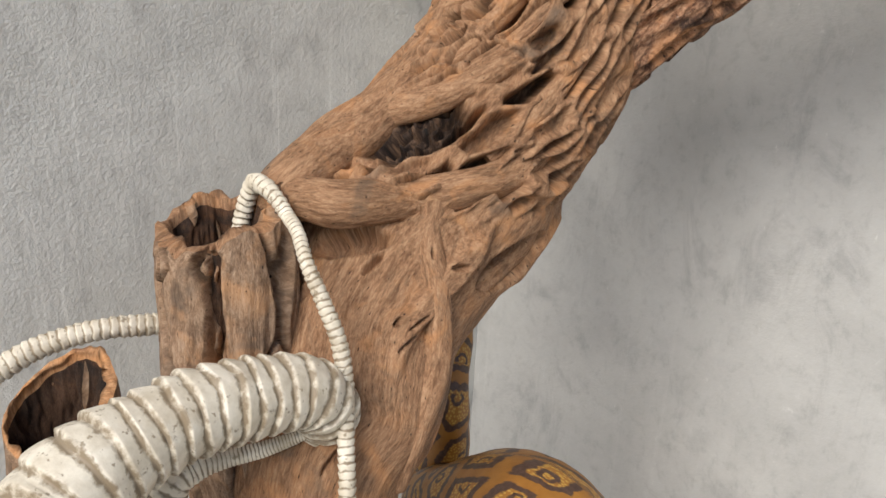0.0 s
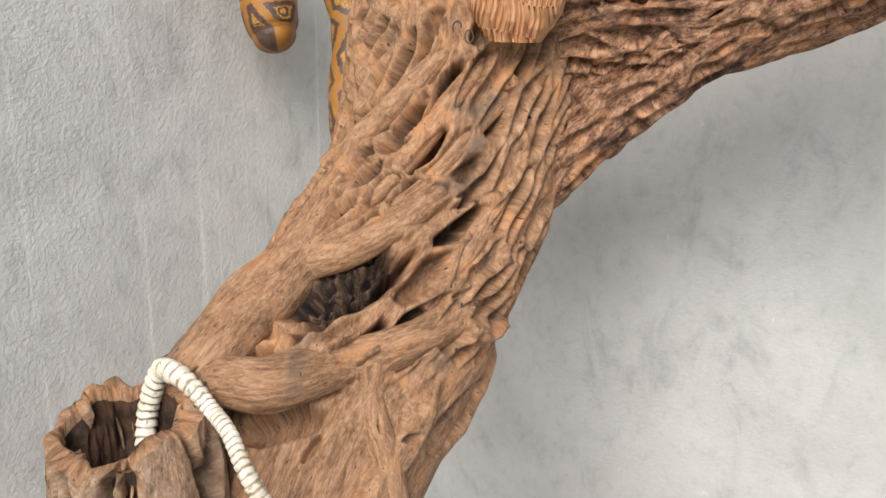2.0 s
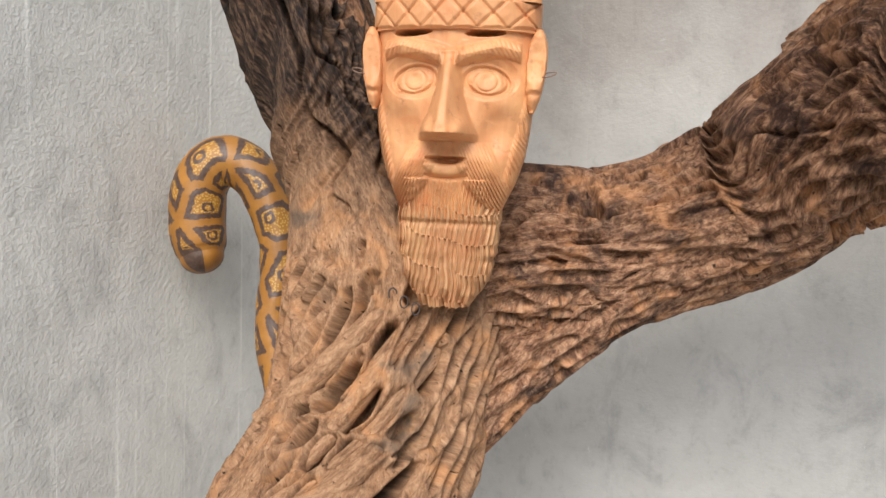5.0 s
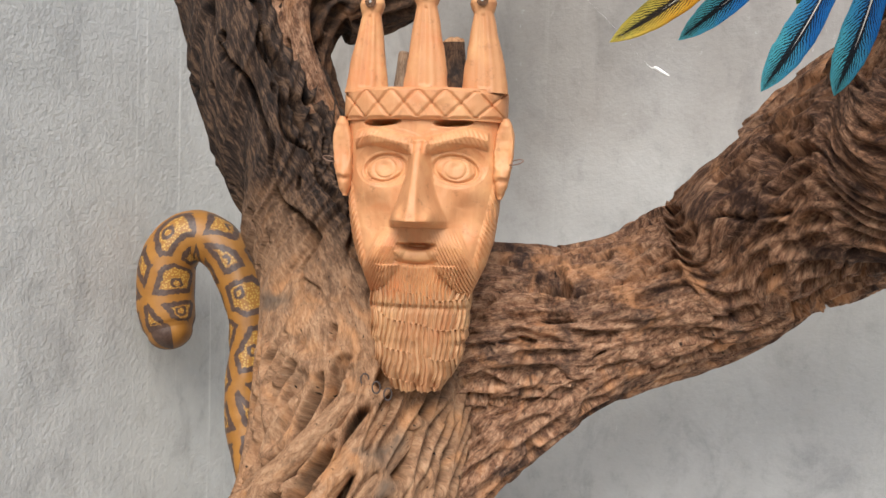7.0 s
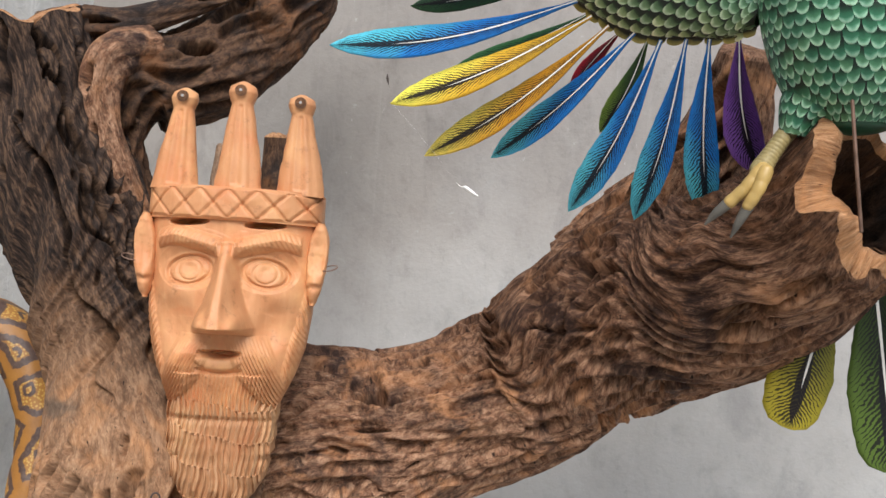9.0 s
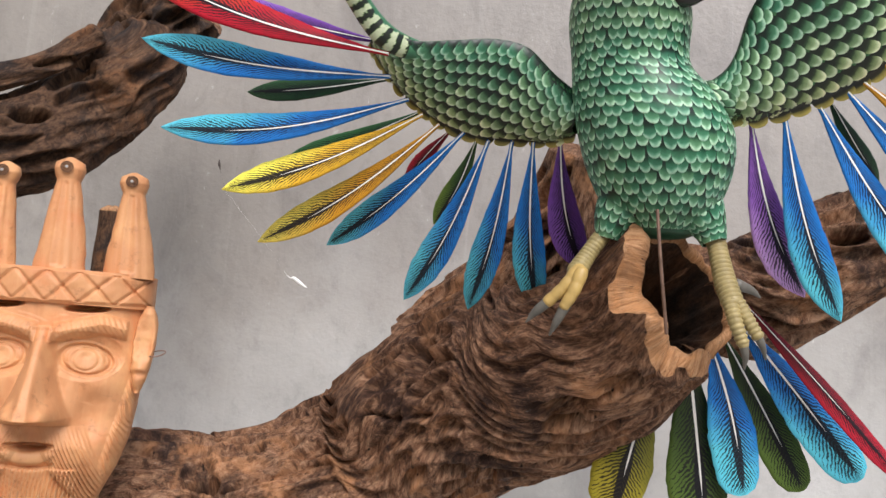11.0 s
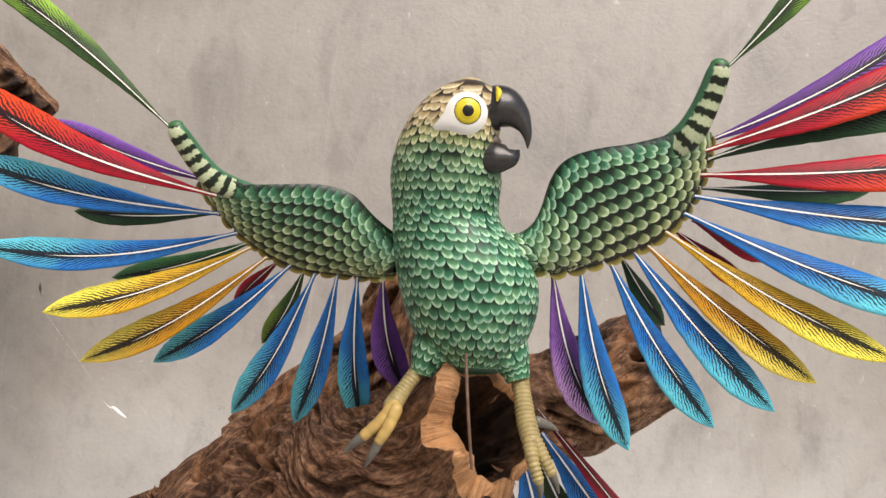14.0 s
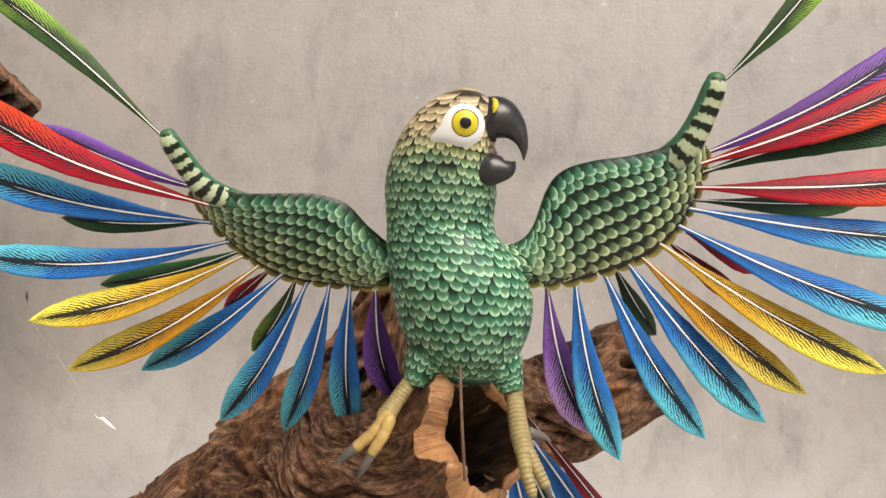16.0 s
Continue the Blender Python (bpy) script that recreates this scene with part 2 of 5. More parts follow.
def mth(nt, op, a, b=0.0, clamp=False):
    n = nt.nodes.new("ShaderNodeMath")
    n.operation, n.use_clamp = op, clamp
    for sock, val in zip(n.inputs, (a, b)):
        if isinstance(val, bpy.types.NodeSocket):
            nt.links.new(val, sock)
        else:
            sock.default_value = val
    return n.outputs[0]


def coords(nt, source="Object", scale=(1, 1, 1)):
    tc = nt.nodes.new("ShaderNodeTexCoord")
    mp = node(nt, "ShaderNodeMapping", Scale=scale)
    nt.links.new(tc.outputs[source], mp.inputs[0])
    return mp.outputs[0]


def noise_tex(nt, vec, scale, detail=4.0, rough=0.6, distort=0.0):
    n = node(nt, "ShaderNodeTexNoise", Scale=scale, Detail=detail, Roughness=rough, Distortion=distort)
    nt.links.new(vec, n.inputs["Vector"])
    return n.outputs["Fac"]


def bump(nt, bsdf, height, strength, distance):
    n = node(nt, "ShaderNodeBump", Strength=strength, Distance=distance)
    nt.links.new(height, n.inputs["Height"])
    nt.links.new(n.outputs[0], bsdf.inputs["Normal"])


def wood(name, dark, mid, light, stain, amount, rough=0.62, fleck=(0.45, 0.42, 0.36), dark_tones=None, patchy=75, mottle=0.5):
    """Weathered wood: long grain in UV metres, patches of stain, pale dust flecks."""
    m, nt, bsdf = nodes_of(name, rough)
    g = coords(nt, "UV", (26, 110, 1))
    o = coords(nt, "Object")
    grain = noise_tex(nt, g, 1.6, 6, 0.62, 0.5)
    col = ramp(nt, grain, [(0.26, dark), (0.47, mid), (0.72, light)])
    hair = noise_tex(nt, coords(nt, "UV", (120, 340, 1)), 1.0, 8, 0.76, 0.7)
    col = mix(nt, 0.5, col, ramp(nt, hair, [(0.38, dark), (0.5, mid), (0.61, light)]))
    patch = noise_tex(nt, o, 13, 5, 0.6, 0.6)
    col = mix(nt, ramp(nt, patch, [(amount - 0.06, (1, 1, 1)), (amount + 0.07, (0, 0, 0))]), col, stain)
    warm = ramp(nt, noise_tex(nt, o, 21, 3, 0.5, 1.0), [(0.52, (0, 0, 0)), (0.7, (0.6, 0.6, 0.6))])
    col = mix(nt, warm, col, tuple(min(1, c * k) for c, k in zip(light, (1.12, 0.86, 0.62))))
    mott = noise_tex(nt, coords(nt, "UV", ((0.36 + 0.55 * (mottle > 0.5)) * patchy, 1.3 * patchy, 1)), 1.0, 7, 0.78, 0.5)
    col = mix(nt, ramp(nt, mott, [(0.37, (mottle,) * 3), (0.51, (0, 0, 0))]), col, tuple(c * 0.55 for c in dark))
    col = mix(nt, ramp(nt, mott, [(0.54, (0, 0, 0)), (0.68, (0.3 + 0.3 * mottle,) * 3)]), col, light)
    fl = ramp(nt, noise_tex(nt, coords(nt, "UV", (60, 170, 1)), 2.0, 3, 0.6), [(0.70, (0, 0, 0)), (0.78, (0.55, 0.55, 0.55))])
    col = mix(nt, fl, col, fleck)
    if dark_tones:
        # zone mixes in the dark tones: old wood, char, painted pit shade
        dark_zone = nt.nodes.new("ShaderNodeAttribute")
        dark_zone.attribute_name = "zone"
        col = mix(nt, dark_zone.outputs["Fac"], col, ramp(nt, mth(nt, "MULTIPLY", mth(nt, "ADD", grain, mth(nt, "ADD", hair, mott)), 0.333), [(0.43, dark_tones[0]), (0.50, dark_tones[1]), (0.57, dark_tones[2])]))
    spec = ramp(nt, noise_tex(nt, coords(nt, "UV", (90, 260, 1)), 1.6, 2, 0.5), [(0.27, (1, 1, 1)), (0.33, (0, 0, 0))])
    col = mix(nt, spec, col, (0.02, 0.012, 0.008))
    nt.links.new(col, bsdf.inputs["Base Color"])
    h = mth(nt, "ADD", grain, mth(nt, "MULTIPLY", noise_tex(nt, coords(nt, "UV", (40, 420, 1)), 1.3, 3), 0.5))
    bump(nt, bsdf, mth(nt, "ADD", h, mth(nt, "MULTIPLY", hair, 0.9)), 0.85, 0.0026)
    bsdf.inputs["Specular IOR Level"].default_value = 0.2
    return m


def plain(name, color, rough=0.5, vary=0.12, scale=40, metal=0.0, relief=0.0):
    m, nt, bsdf = nodes_of(name, rough, metal)
    n = noise_tex(nt, coords(nt), scale, 5)
    lo, hi = [tuple(max(0, c * k) for c in color) for k in (1 - vary, 1 + vary)]
    nt.links.new(ramp(nt, n, [(0.3, lo), (0.7, hi)]), bsdf.inputs["Base Color"])
    if relief:
        bump(nt, bsdf, n, 0.6, relief)
    return m


def plaster(name, base, grainy, streaks, upper=None):
    """Grey painted plaster: trowel mottling, fine grain, pale vertical runs, small scratches."""
    m, nt, bsdf = nodes_of(name, 0.42)
    o = coords(nt)
    cloud = noise_tex(nt, o, 3.2, 6, 0.62, 0.4)
    col = ramp(nt, cloud, [(0.25, tuple(c * 0.80 for c in base)), (0.55, base), (0.8, tuple(min(1, c * 1.12) for c in base))])
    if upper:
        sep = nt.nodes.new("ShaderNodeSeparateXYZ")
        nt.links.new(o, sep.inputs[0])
        # the upper colour takes over between about 1.35 and 1.75 m, raggedly
        z_blend = mth(nt, "ADD", sep.outputs[2], mth(nt, "MULTIPLY", mth(nt, "SUBTRACT", noise_tex(nt, o, 2.2, 4), 0.5), 0.9))
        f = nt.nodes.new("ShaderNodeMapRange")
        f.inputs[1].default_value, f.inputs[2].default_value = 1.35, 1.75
        nt.links.new(z_blend, f.inputs[0])
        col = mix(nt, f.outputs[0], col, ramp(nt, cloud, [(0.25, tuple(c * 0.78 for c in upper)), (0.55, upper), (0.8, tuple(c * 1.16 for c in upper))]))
    smudge = noise_tex(nt, coords(nt, "Object", (1, 1, 0.55)), 10, 7, 0.68, 0.7)
    col = mix(nt, 0.8, col, ramp(nt, smudge, [(0.32, (0.70, 0.70, 0.71)), (0.47, (0.96, 0.96, 0.96)), (0.68, (1, 1, 1))]), "MULTIPLY")
    scuff = noise_tex(nt, coords(nt, "Object", (1, 1, 0.8)), 34, 9, 0.74, 0.3)
    col = mix(nt, 0.6, col, ramp(nt, scuff, [(0.33, (0.72, 0.72, 0.72)), (0.47, (0.95, 0.95, 0.95)), (0.60, (1, 1, 1))]), "MULTIPLY")
    col = mix(nt, ramp(nt, scuff, [(0.62, (0, 0, 0)), (0.72, (0.40, 0.40, 0.40))]), col, tuple(min(1, c * 1.35) for c in base))
    run = noise_tex(nt, coords(nt, "Object", (46, 46, 0.8)), 1.0, 5, 0.7)
    col = mix(nt, ramp(nt, run, [(0.57, (0, 0, 0)), (0.74, (streaks,) * 3)]), col, tuple(min(1, c * 1.45) for c in base))
    dab = noise_tex(nt, coords(nt, "Object", (120, 120, 38)), 1.0, 3, 0.6)
    col = mix(nt, ramp(nt, dab, [(0.70, (0, 0, 0)), (0.76, (0.4, 0.4, 0.4))]), col, tuple(min(1, c * 1.5) for c in base))
    spot = noise_tex(nt, o, 75, 2, 0.5)
    col = mix(nt, ramp(nt, spot, [(0.17, (0.7, 0.7, 0.7)), (0.22, (0, 0, 0))]), col, tuple(c * 0.35 for c in base))
    nt.links.new(col, bsdf.inputs["Base Color"])
    fine = noise_tex(nt, o, 330, 3, 0.6)
    lump = noise_tex(nt, o, 130, 2, 0.5)
    h = mth(nt, "ADD", mth(nt, "MULTIPLY", fine, 0.5), lump)
    bump(nt, bsdf, h, grainy, 0.0045)
    nt.links.new(ramp(nt, cloud, [(0.3, (0.36,) * 3), (0.7, (0.52,) * 3)]), bsdf.inputs["Roughness"])
    return m


def rosette(name):
    """Amber paint with ragged dark-brown rings, each with a pale dotted heart."""
    m, nt, bsdf = nodes_of(name, 0.48)
    uv = coords(nt, "UV", (1, 1, 1))
    wob = node(nt, "ShaderNodeTexNoise", Scale=120.0, Detail=2.0)
    nt.links.new(uv, wob.inputs["Vector"])
    sub = nt.nodes.new("ShaderNodeVectorMath")
    sub.operation = "MULTIPLY_ADD"
    nt.links.new(wob.outputs["Color"], sub.inputs[0])
    sub.inputs[1].default_value = (0.009, 0.009, 0)
    nt.links.new(uv, sub.inputs[2])
    cell, border = [node(nt, "ShaderNodeTexVoronoi", Scale=16.5, Randomness=0.8) for _ in range(2)]
    border.feature = "DISTANCE_TO_EDGE"
    for v in (cell, border):
        v.voronoi_dimensions = "2D"
        nt.links.new(sub.outputs[0], v.inputs["Vector"])
    amber = ramp(nt, noise_tex(nt, coords(nt), 30, 4), [(0.3, (0.25, 0.105, 0.018)), (0.7, (0.37, 0.165, 0.028))])
    dots = node(nt, "ShaderNodeTexVoronoi", Scale=230.0)
    dots.voronoi_dimensions = "2D"
    nt.links.new(uv, dots.inputs["Vector"])
    dot = ramp(nt, dots.outputs["Distance"], [(0.18, (0.50, 0.30, 0.065)), (0.42, (0.32, 0.145, 0.026))])
    dist, rim = cell.outputs["Distance"], border.outputs["Distance"]
    col = mix(nt, ramp(nt, rim, [(0.20, (0, 0, 0)), (0.24, (1, 1, 1))]), amber, dot)
    ringf = mth(nt, "MULTIPLY", ramp(nt, rim, [(0.10, (0, 0, 0)), (0.125, (1, 1, 1))]), ramp(nt, rim, [(0.24, (1, 1, 1)), (0.27, (0, 0, 0))]))
    heart = mth(nt, "MULTIPLY", ramp(nt, dist, [(0.07, (0, 0, 0)), (0.09, (1, 1, 1))]), ramp(nt, dist, [(0.145, (1, 1, 1)), (0.17, (0, 0, 0))]))
    heart = mth(nt, "MULTIPLY", heart, ramp(nt, rim, [(0.28, (0, 0, 0)), (0.31, (1, 1, 1))]))
    worn = ramp(nt, noise_tex(nt, coords(nt), 170, 3), [(0.3, (0.10, 0.058, 0.040)), (0.65, (0.055, 0.028, 0.020))])
    col = mix(nt, mth(nt, "MAXIMUM", ringf, heart), col, worn)
    nt.links.new(col, bsdf.inputs["Base Color"])
    bump(nt, bsdf, dots.outputs["Distance"], 0.15, 0.001)
    return m


def ribbed(name):
    """Cream paint, worn, with brown dirt in the grooves between rings (u counts rings)."""
    m, nt, bsdf = nodes_of(name, 0.5)
    tc = nt.nodes.new("ShaderNodeTexCoord")
    sep = nt.nodes.new("ShaderNodeSeparateXYZ")
    nt.links.new(tc.outputs["UV"], sep.inputs[0])
    ph = mth(nt, "FRACT", sep.outputs[0])
    groove = mth(nt, "ABSOLUTE", mth(nt, "SUBTRACT", ph, 0.5))
    wear = noise_tex(nt, coords(nt), 95, 4, 0.6)
    g = mth(nt, "ADD", groove, mth(nt, "MULTIPLY", mth(nt, "SUBTRACT", wear, 0.5), 0.75))
    cream = ramp(nt, noise_tex(nt, coords(nt), 38, 4), [(0.3, (0.50, 0.43, 0.32)), (0.65, (0.80, 0.74, 0.62))])
    col = mix(nt, ramp(nt, g, [(0.28, (0, 0, 0)), (0.46, (0.9, 0.9, 0.9))]), cream, (0.20, 0.145, 0.085))
    chip = ramp(nt, noise_tex(nt, coords(nt), 150, 2), [(0.63, (0, 0, 0)), (0.70, (0.75, 0.75, 0.75))])
    col = mix(nt, chip, col, (0.24, 0.18, 0.11))
    nt.links.new(col, bsdf.inputs["Base Color"])
    bump(nt, bsdf, wear, 0.3, 0.002)
    return m


def scale_paint(name):
    """Painted scales: green to mint, or olive to cream by zone; dark root and thin dark outline (UV: along, across)."""
    m, nt, bsdf = nodes_of(name, 0.42)
    tc = nt.nodes.new("ShaderNodeTexCoord")
    sep = nt.nodes.new("ShaderNodeSeparateXYZ")
    nt.links.new(tc.outputs["UV"], sep.inputs[0])
    zone = nt.nodes.new("ShaderNodeAttribute")
    zone.attribute_name = "zone"
    geo = nt.nodes.new("ShaderNodeNewGeometry")
    u, v = sep.outputs[0], mth(nt, "ABSOLUTE", sep.outputs[1])
    edge = mth(nt, "ADD", u, mth(nt, "MULTIPLY", mth(nt, "MULTIPLY", v, v), mth(nt, "MULTIPLY", mth(nt, "SUBTRACT", u, 0.40, True), 0.45)))
    smear = noise_tex(nt, coords(nt), 300, 3, 0.6)
    edge = mth(nt, "ADD", edge, mth(nt, "MULTIPLY", mth(nt, "SUBTRACT", smear, 0.5), 0.16))
    green = ramp(nt, edge, [(0.37, (0.002, 0.014, 0.007)), (0.49, (0.006, 0.050, 0.023)), (0.63, (0.022, 0.135, 0.066)), (0.80, (0.050, 0.225, 0.115)), (0.88, (0.17, 0.43, 0.27)), (0.96, (0.38, 0.64, 0.45))])
    olive = ramp(nt, edge, [(0.38, (0.008, 0.012, 0.004)), (0.50, (0.024, 0.034, 0.010)), (0.60, (0.14, 0.19, 0.068)), (0.77, (0.29, 0.35, 0.15)), (0.89, (0.52, 0.55, 0.30)), (0.97, (0.66, 0.65, 0.40))])
    tan = ramp(nt, edge, [(0.40, (0.030, 0.018, 0.008)), (0.54, (0.075, 0.048, 0.020)), (0.64, (0.33, 0.24, 0.12)), (0.82, (0.48, 0.38, 0.20)), (0.92, (0.64, 0.54, 0.33)), (0.98, (0.68, 0.59, 0.38))])
    rim = ramp(nt, edge, [(0.45, (0.010, 0.010, 0.003)), (0.60, (0.030, 0.030, 0.008)), (0.70, (0.17, 0.145, 0.026)), (0.95, (0.36, 0.295, 0.065))])
    z = zone.outputs["Fac"]
    z2 = mth(nt, "ADD", z, mth(nt, "MULTIPLY", mth(nt, "SUBTRACT", geo.outputs["Random Per Island"], 0.5), 0.32))
    col = mix(nt, mth(nt, "MULTIPLY", z2, 1.0, True), green, olive)
    col = mix(nt, mth(nt, "SUBTRACT", z, 1.0, True), col, tan)
    col = mix(nt, mth(nt, "SUBTRACT", z, 2.0, True), col, rim)
    brush = noise_tex(nt, coords(nt), 420, 3, 0.6)
    col = mix(nt, 0.55, col, ramp(nt, brush, [(0.3, (0.66, 0.66, 0.66)), (0.6, (1, 1, 1))]), "MULTIPLY")
    hsv = node(nt, "ShaderNodeHueSaturation")
    nt.links.new(mth(nt, "ADD", 0.78, mth(nt, "MULTIPLY", geo.outputs["Random Per Island"], 0.5)), hsv.inputs["Value"])
    nt.links.new(col, hsv.inputs["Color"])
    nt.links.new(hsv.outputs[0], bsdf.inputs["Base Color"])
    return m


def feather_paint(name, base, tip, vein=(0.012, 0.010, 0.014), quill=(0.82, 0.80, 0.74)):
    """A painted wooden feather: colour from quill to tip, dark barbs, a pale shaft that turns dark (UV: along, across)."""
    m, nt, bsdf = nodes_of(name, 0.5)
    bsdf.inputs["Specular IOR Level"].default_value = 0.2
    tc = nt.nodes.new("ShaderNodeTexCoord")
    sep = nt.nodes.new("ShaderNodeSeparateXYZ")
    nt.links.new(tc.outputs["UV"], sep.inputs[0])
    u, vs = sep.outputs[0], sep.outputs[1]
    v = mth(nt, "ABSOLUTE", vs)
    side = mth(nt, "ADD", u, mth(nt, "MULTIPLY", vs, 0.16))
    side = mth(nt, "ADD", side, mth(nt, "MULTIPLY", mth(nt, "SUBTRACT", noise_tex(nt, coords(nt), 60, 3), 0.5), 0.25))
    col = ramp(nt, side, [(0.12, tuple(c * 0.72 for c in base)), (0.5, base), (0.84, tip)])
    ph = mth(nt, "SUBTRACT", mth(nt, "MULTIPLY", u, 36.0), mth(nt, "MULTIPLY", v, 5.8))
    ph = mth(nt, "ADD", ph, mth(nt, "MULTIPLY", noise_tex(nt, coords(nt), 80, 3), 3.0))
    w = mth(nt, "ABSOLUTE", mth(nt, "SUBTRACT", mth(nt, "FRACT", ph), 0.5))
    thick = mth(nt, "MULTIPLY", mth(nt, "SUBTRACT", mth(nt, "ADD", 0.46, mth(nt, "MULTIPLY", noise_tex(nt, coords(nt), 240, 2), 1.0)), v), 0.52)
    barb = mth(nt, "LESS_THAN", w, mth(nt, "MULTIPLY", thick, 0.84))
    fade = ramp(nt, u, [(0.05, (0, 0, 0)), (0.14, (0.85, 0.85, 0.85)), (0.95, (0.9, 0.9, 0.9)), (1.0, (0.2, 0.2, 0.2))])
    col = mix(nt, mth(nt, "MULTIPLY", barb, fade), col, vein)
    heart = mth(nt, "LESS_THAN", v, ramp(nt, u, [(0.28, (0, 0, 0)), (0.45, (0.10,) * 3), (0.66, (0.20,) * 3), (0.86, (0.17,) * 3), (0.97, (0, 0, 0))]))
    col = mix(nt, mth(nt, "MULTIPLY", heart, 0.92), col, vein)
    shaft = mth(nt, "LESS_THAN", v, ramp(nt, u, [(0.0, (0.5,) * 3), (0.12, (0.14,) * 3), (0.40, (0.058,) * 3), (0.62, (0.030,) * 3), (0.72, (0, 0, 0))]))
    col = mix(nt, shaft, col, quill)
    nt.links.new(col, bsdf.inputs["Base Color"])
    bump(nt, bsdf, w, 0.12, 0.0008)
    return m


def carved(name, tones=((0.45, 0.185, 0.078), (0.585, 0.275, 0.122), (0.67, 0.37, 0.185))):
    """Fresh pale carving wood: faint upright grain, rosy and straw-coloured patches, short knife marks."""
    m, nt, bsdf = nodes_of(name, 0.5)
    g = noise_tex(nt, coords(nt, "Object", (95, 60, 7)), 1.0, 5, 0.6, 0.3)
    col = mix(nt, 0.5, tones[1], ramp(nt, g, [(0.25, tones[0]), (0.5, tones[1]), (0.78, tones[2])]))
    p = noise_tex(nt, coords(nt), 19, 5, 0.6)
    col = mix(nt, ramp(nt, p, [(0.48, (0, 0, 0)), (0.70, (0.75, 0.75, 0.75))]), col, tuple(c * k for c, k in zip(tones[2], (1.12, 1.12, 1.0))))
    rosy = noise_tex(nt, coords(nt), 27, 4, 0.6, 0.4)
    col = mix(nt, ramp(nt, rosy, [(0.50, (0, 0, 0)), (0.68, (0.6, 0.6, 0.6))]), col, tuple(c * k for c, k in zip(tones[1], (0.98, 0.76, 0.66))))
    grime = noise_tex(nt, coords(nt), 75, 6, 0.7)
    col = mix(nt, ramp(nt, grime, [(0.30, (0.5, 0.5, 0.5)), (0.42, (0, 0, 0))]), col, tuple(c * 0.5 for c in tones[0]))
    nt.links.new(col, bsdf.inputs["Base Color"])
    cuts = noise_tex(nt, coords(nt, "Object", (130, 90, 45)), 1.0, 2, 0.5)
    bump(nt, bsdf, mth(nt, "ADD", mth(nt, "MULTIPLY", g, 0.6), mth(nt, "ADD", cuts, noise_tex(nt, coords(nt), 55, 3))), 0.40, 0.0016)
    bsdf.inputs["Specular IOR Level"].default_value = 0.35
    return m


wall_grainy = plaster("grainy_plaster", (0.645, 0.637, 0.600), 0.42, 0.7)
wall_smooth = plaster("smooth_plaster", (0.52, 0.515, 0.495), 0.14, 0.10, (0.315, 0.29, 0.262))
floor_mat = plain("concrete", (0.34, 0.33, 0.31), 0.7, 0.15, 12, relief=0.002)
# tones of old and charred wood, also used to paint shade into trunk pits
OLD_AND_PIT_SHADE = ((0.010, 0.007, 0.006), (0.044, 0.027, 0.019), (0.16, 0.095, 0.058))
wood_tan = wood("tan_wood", (0.10, 0.050, 0.026), (0.31, 0.165, 0.088), (0.52, 0.325, 0.190), (0.17, 0.115, 0.078), 0.36, dark_tones=OLD_AND_PIT_SHADE)
wood_grey = wood("grey_tan_wood", (0.09, 0.048, 0.028), (0.29, 0.180, 0.110), (0.50, 0.355, 0.245), (0.17, 0.12, 0.085), 0.40)
wood_brown = wood("brown_wood", (0.026, 0.012, 0.009), (0.235, 0.112, 0.061), (0.60, 0.37, 0.228), (0.050, 0.028, 0.021), 0.43, 0.66, (0.62, 0.56, 0.50), ((0.014, 0.007, 0.006), (0.085, 0.040, 0.024), (0.36, 0.19, 0.11)), 90, 0.75)
wood_dark = wood("dark_wood", (0.020, 0.011, 0.007), (0.085, 0.044, 0.025), (0.22, 0.125, 0.07), (0.03, 0.022, 0.019), 0.45, 0.66, patchy=80, mottle=0.8)
wood_cut = wood("cut_wood", (0.20, 0.085, 0.038), (0.50, 0.25, 0.115), (0.68, 0.42, 0.23), (0.26, 0.13, 0.07), 0.38, mottle=0.5, patchy=110)
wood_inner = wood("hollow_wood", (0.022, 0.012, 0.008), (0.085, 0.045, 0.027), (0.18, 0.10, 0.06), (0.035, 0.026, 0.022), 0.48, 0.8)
mask_wood = carved("carving_wood")
beard_wood = carved("carving_wood_rough", ((0.28, 0.135, 0.062), (0.44, 0.235, 0.115), (0.58, 0.36, 0.20)))
black_mat = plain("black_paint", (0.012, 0.011, 0.011), 0.25)
beak_mat = plain("black_lacquer", (0.028, 0.026, 0.025), 0.27, 0.4, 60)
tongue_mat = plain("brown_mouth_paint", (0.10, 0.065, 0.05), 0.5, 0.2, 90)
white_mat = plain("white_paint", (0.85, 0.84, 0.80), 0.3, 0.03)
iris_mat = plain("olive_ring_paint", (0.20, 0.16, 0.015), 0.3, 0.08)
yellow_mat = plain("yellow_paint", (0.72, 0.58, 0.03), 0.3, 0.08)
leg_mat = plain("olive_yellow_paint", (0.33, 0.26, 0.11), 0.45, 0.2, 120, relief=0.001)
toe_mat = plain("yellow_toe_paint", (0.46, 0.31, 0.10), 0.4, 0.15, 90)
claw_mat = plain("grey_claw_paint", (0.13, 0.12, 0.10), 0.45, 0.2, 90)
tan_mat = plain("tan_paint", (0.42, 0.33, 0.18), 0.45, 0.25, 160)
under_mat = plain("dark_green_paint", (0.016, 0.07, 0.035), 0.45, 0.3, 60)
wing_mat = plain("wing_green_paint", (0.045, 0.15, 0.050), 0.45, 0.25, 60)
wire_mat = plain("rusty_wire", (0.20, 0.12, 0.085), 0.5, 0.3, 120, 0.4)
ink_mat = plain("dark_ink", (0.05, 0.035, 0.03), 0.6)
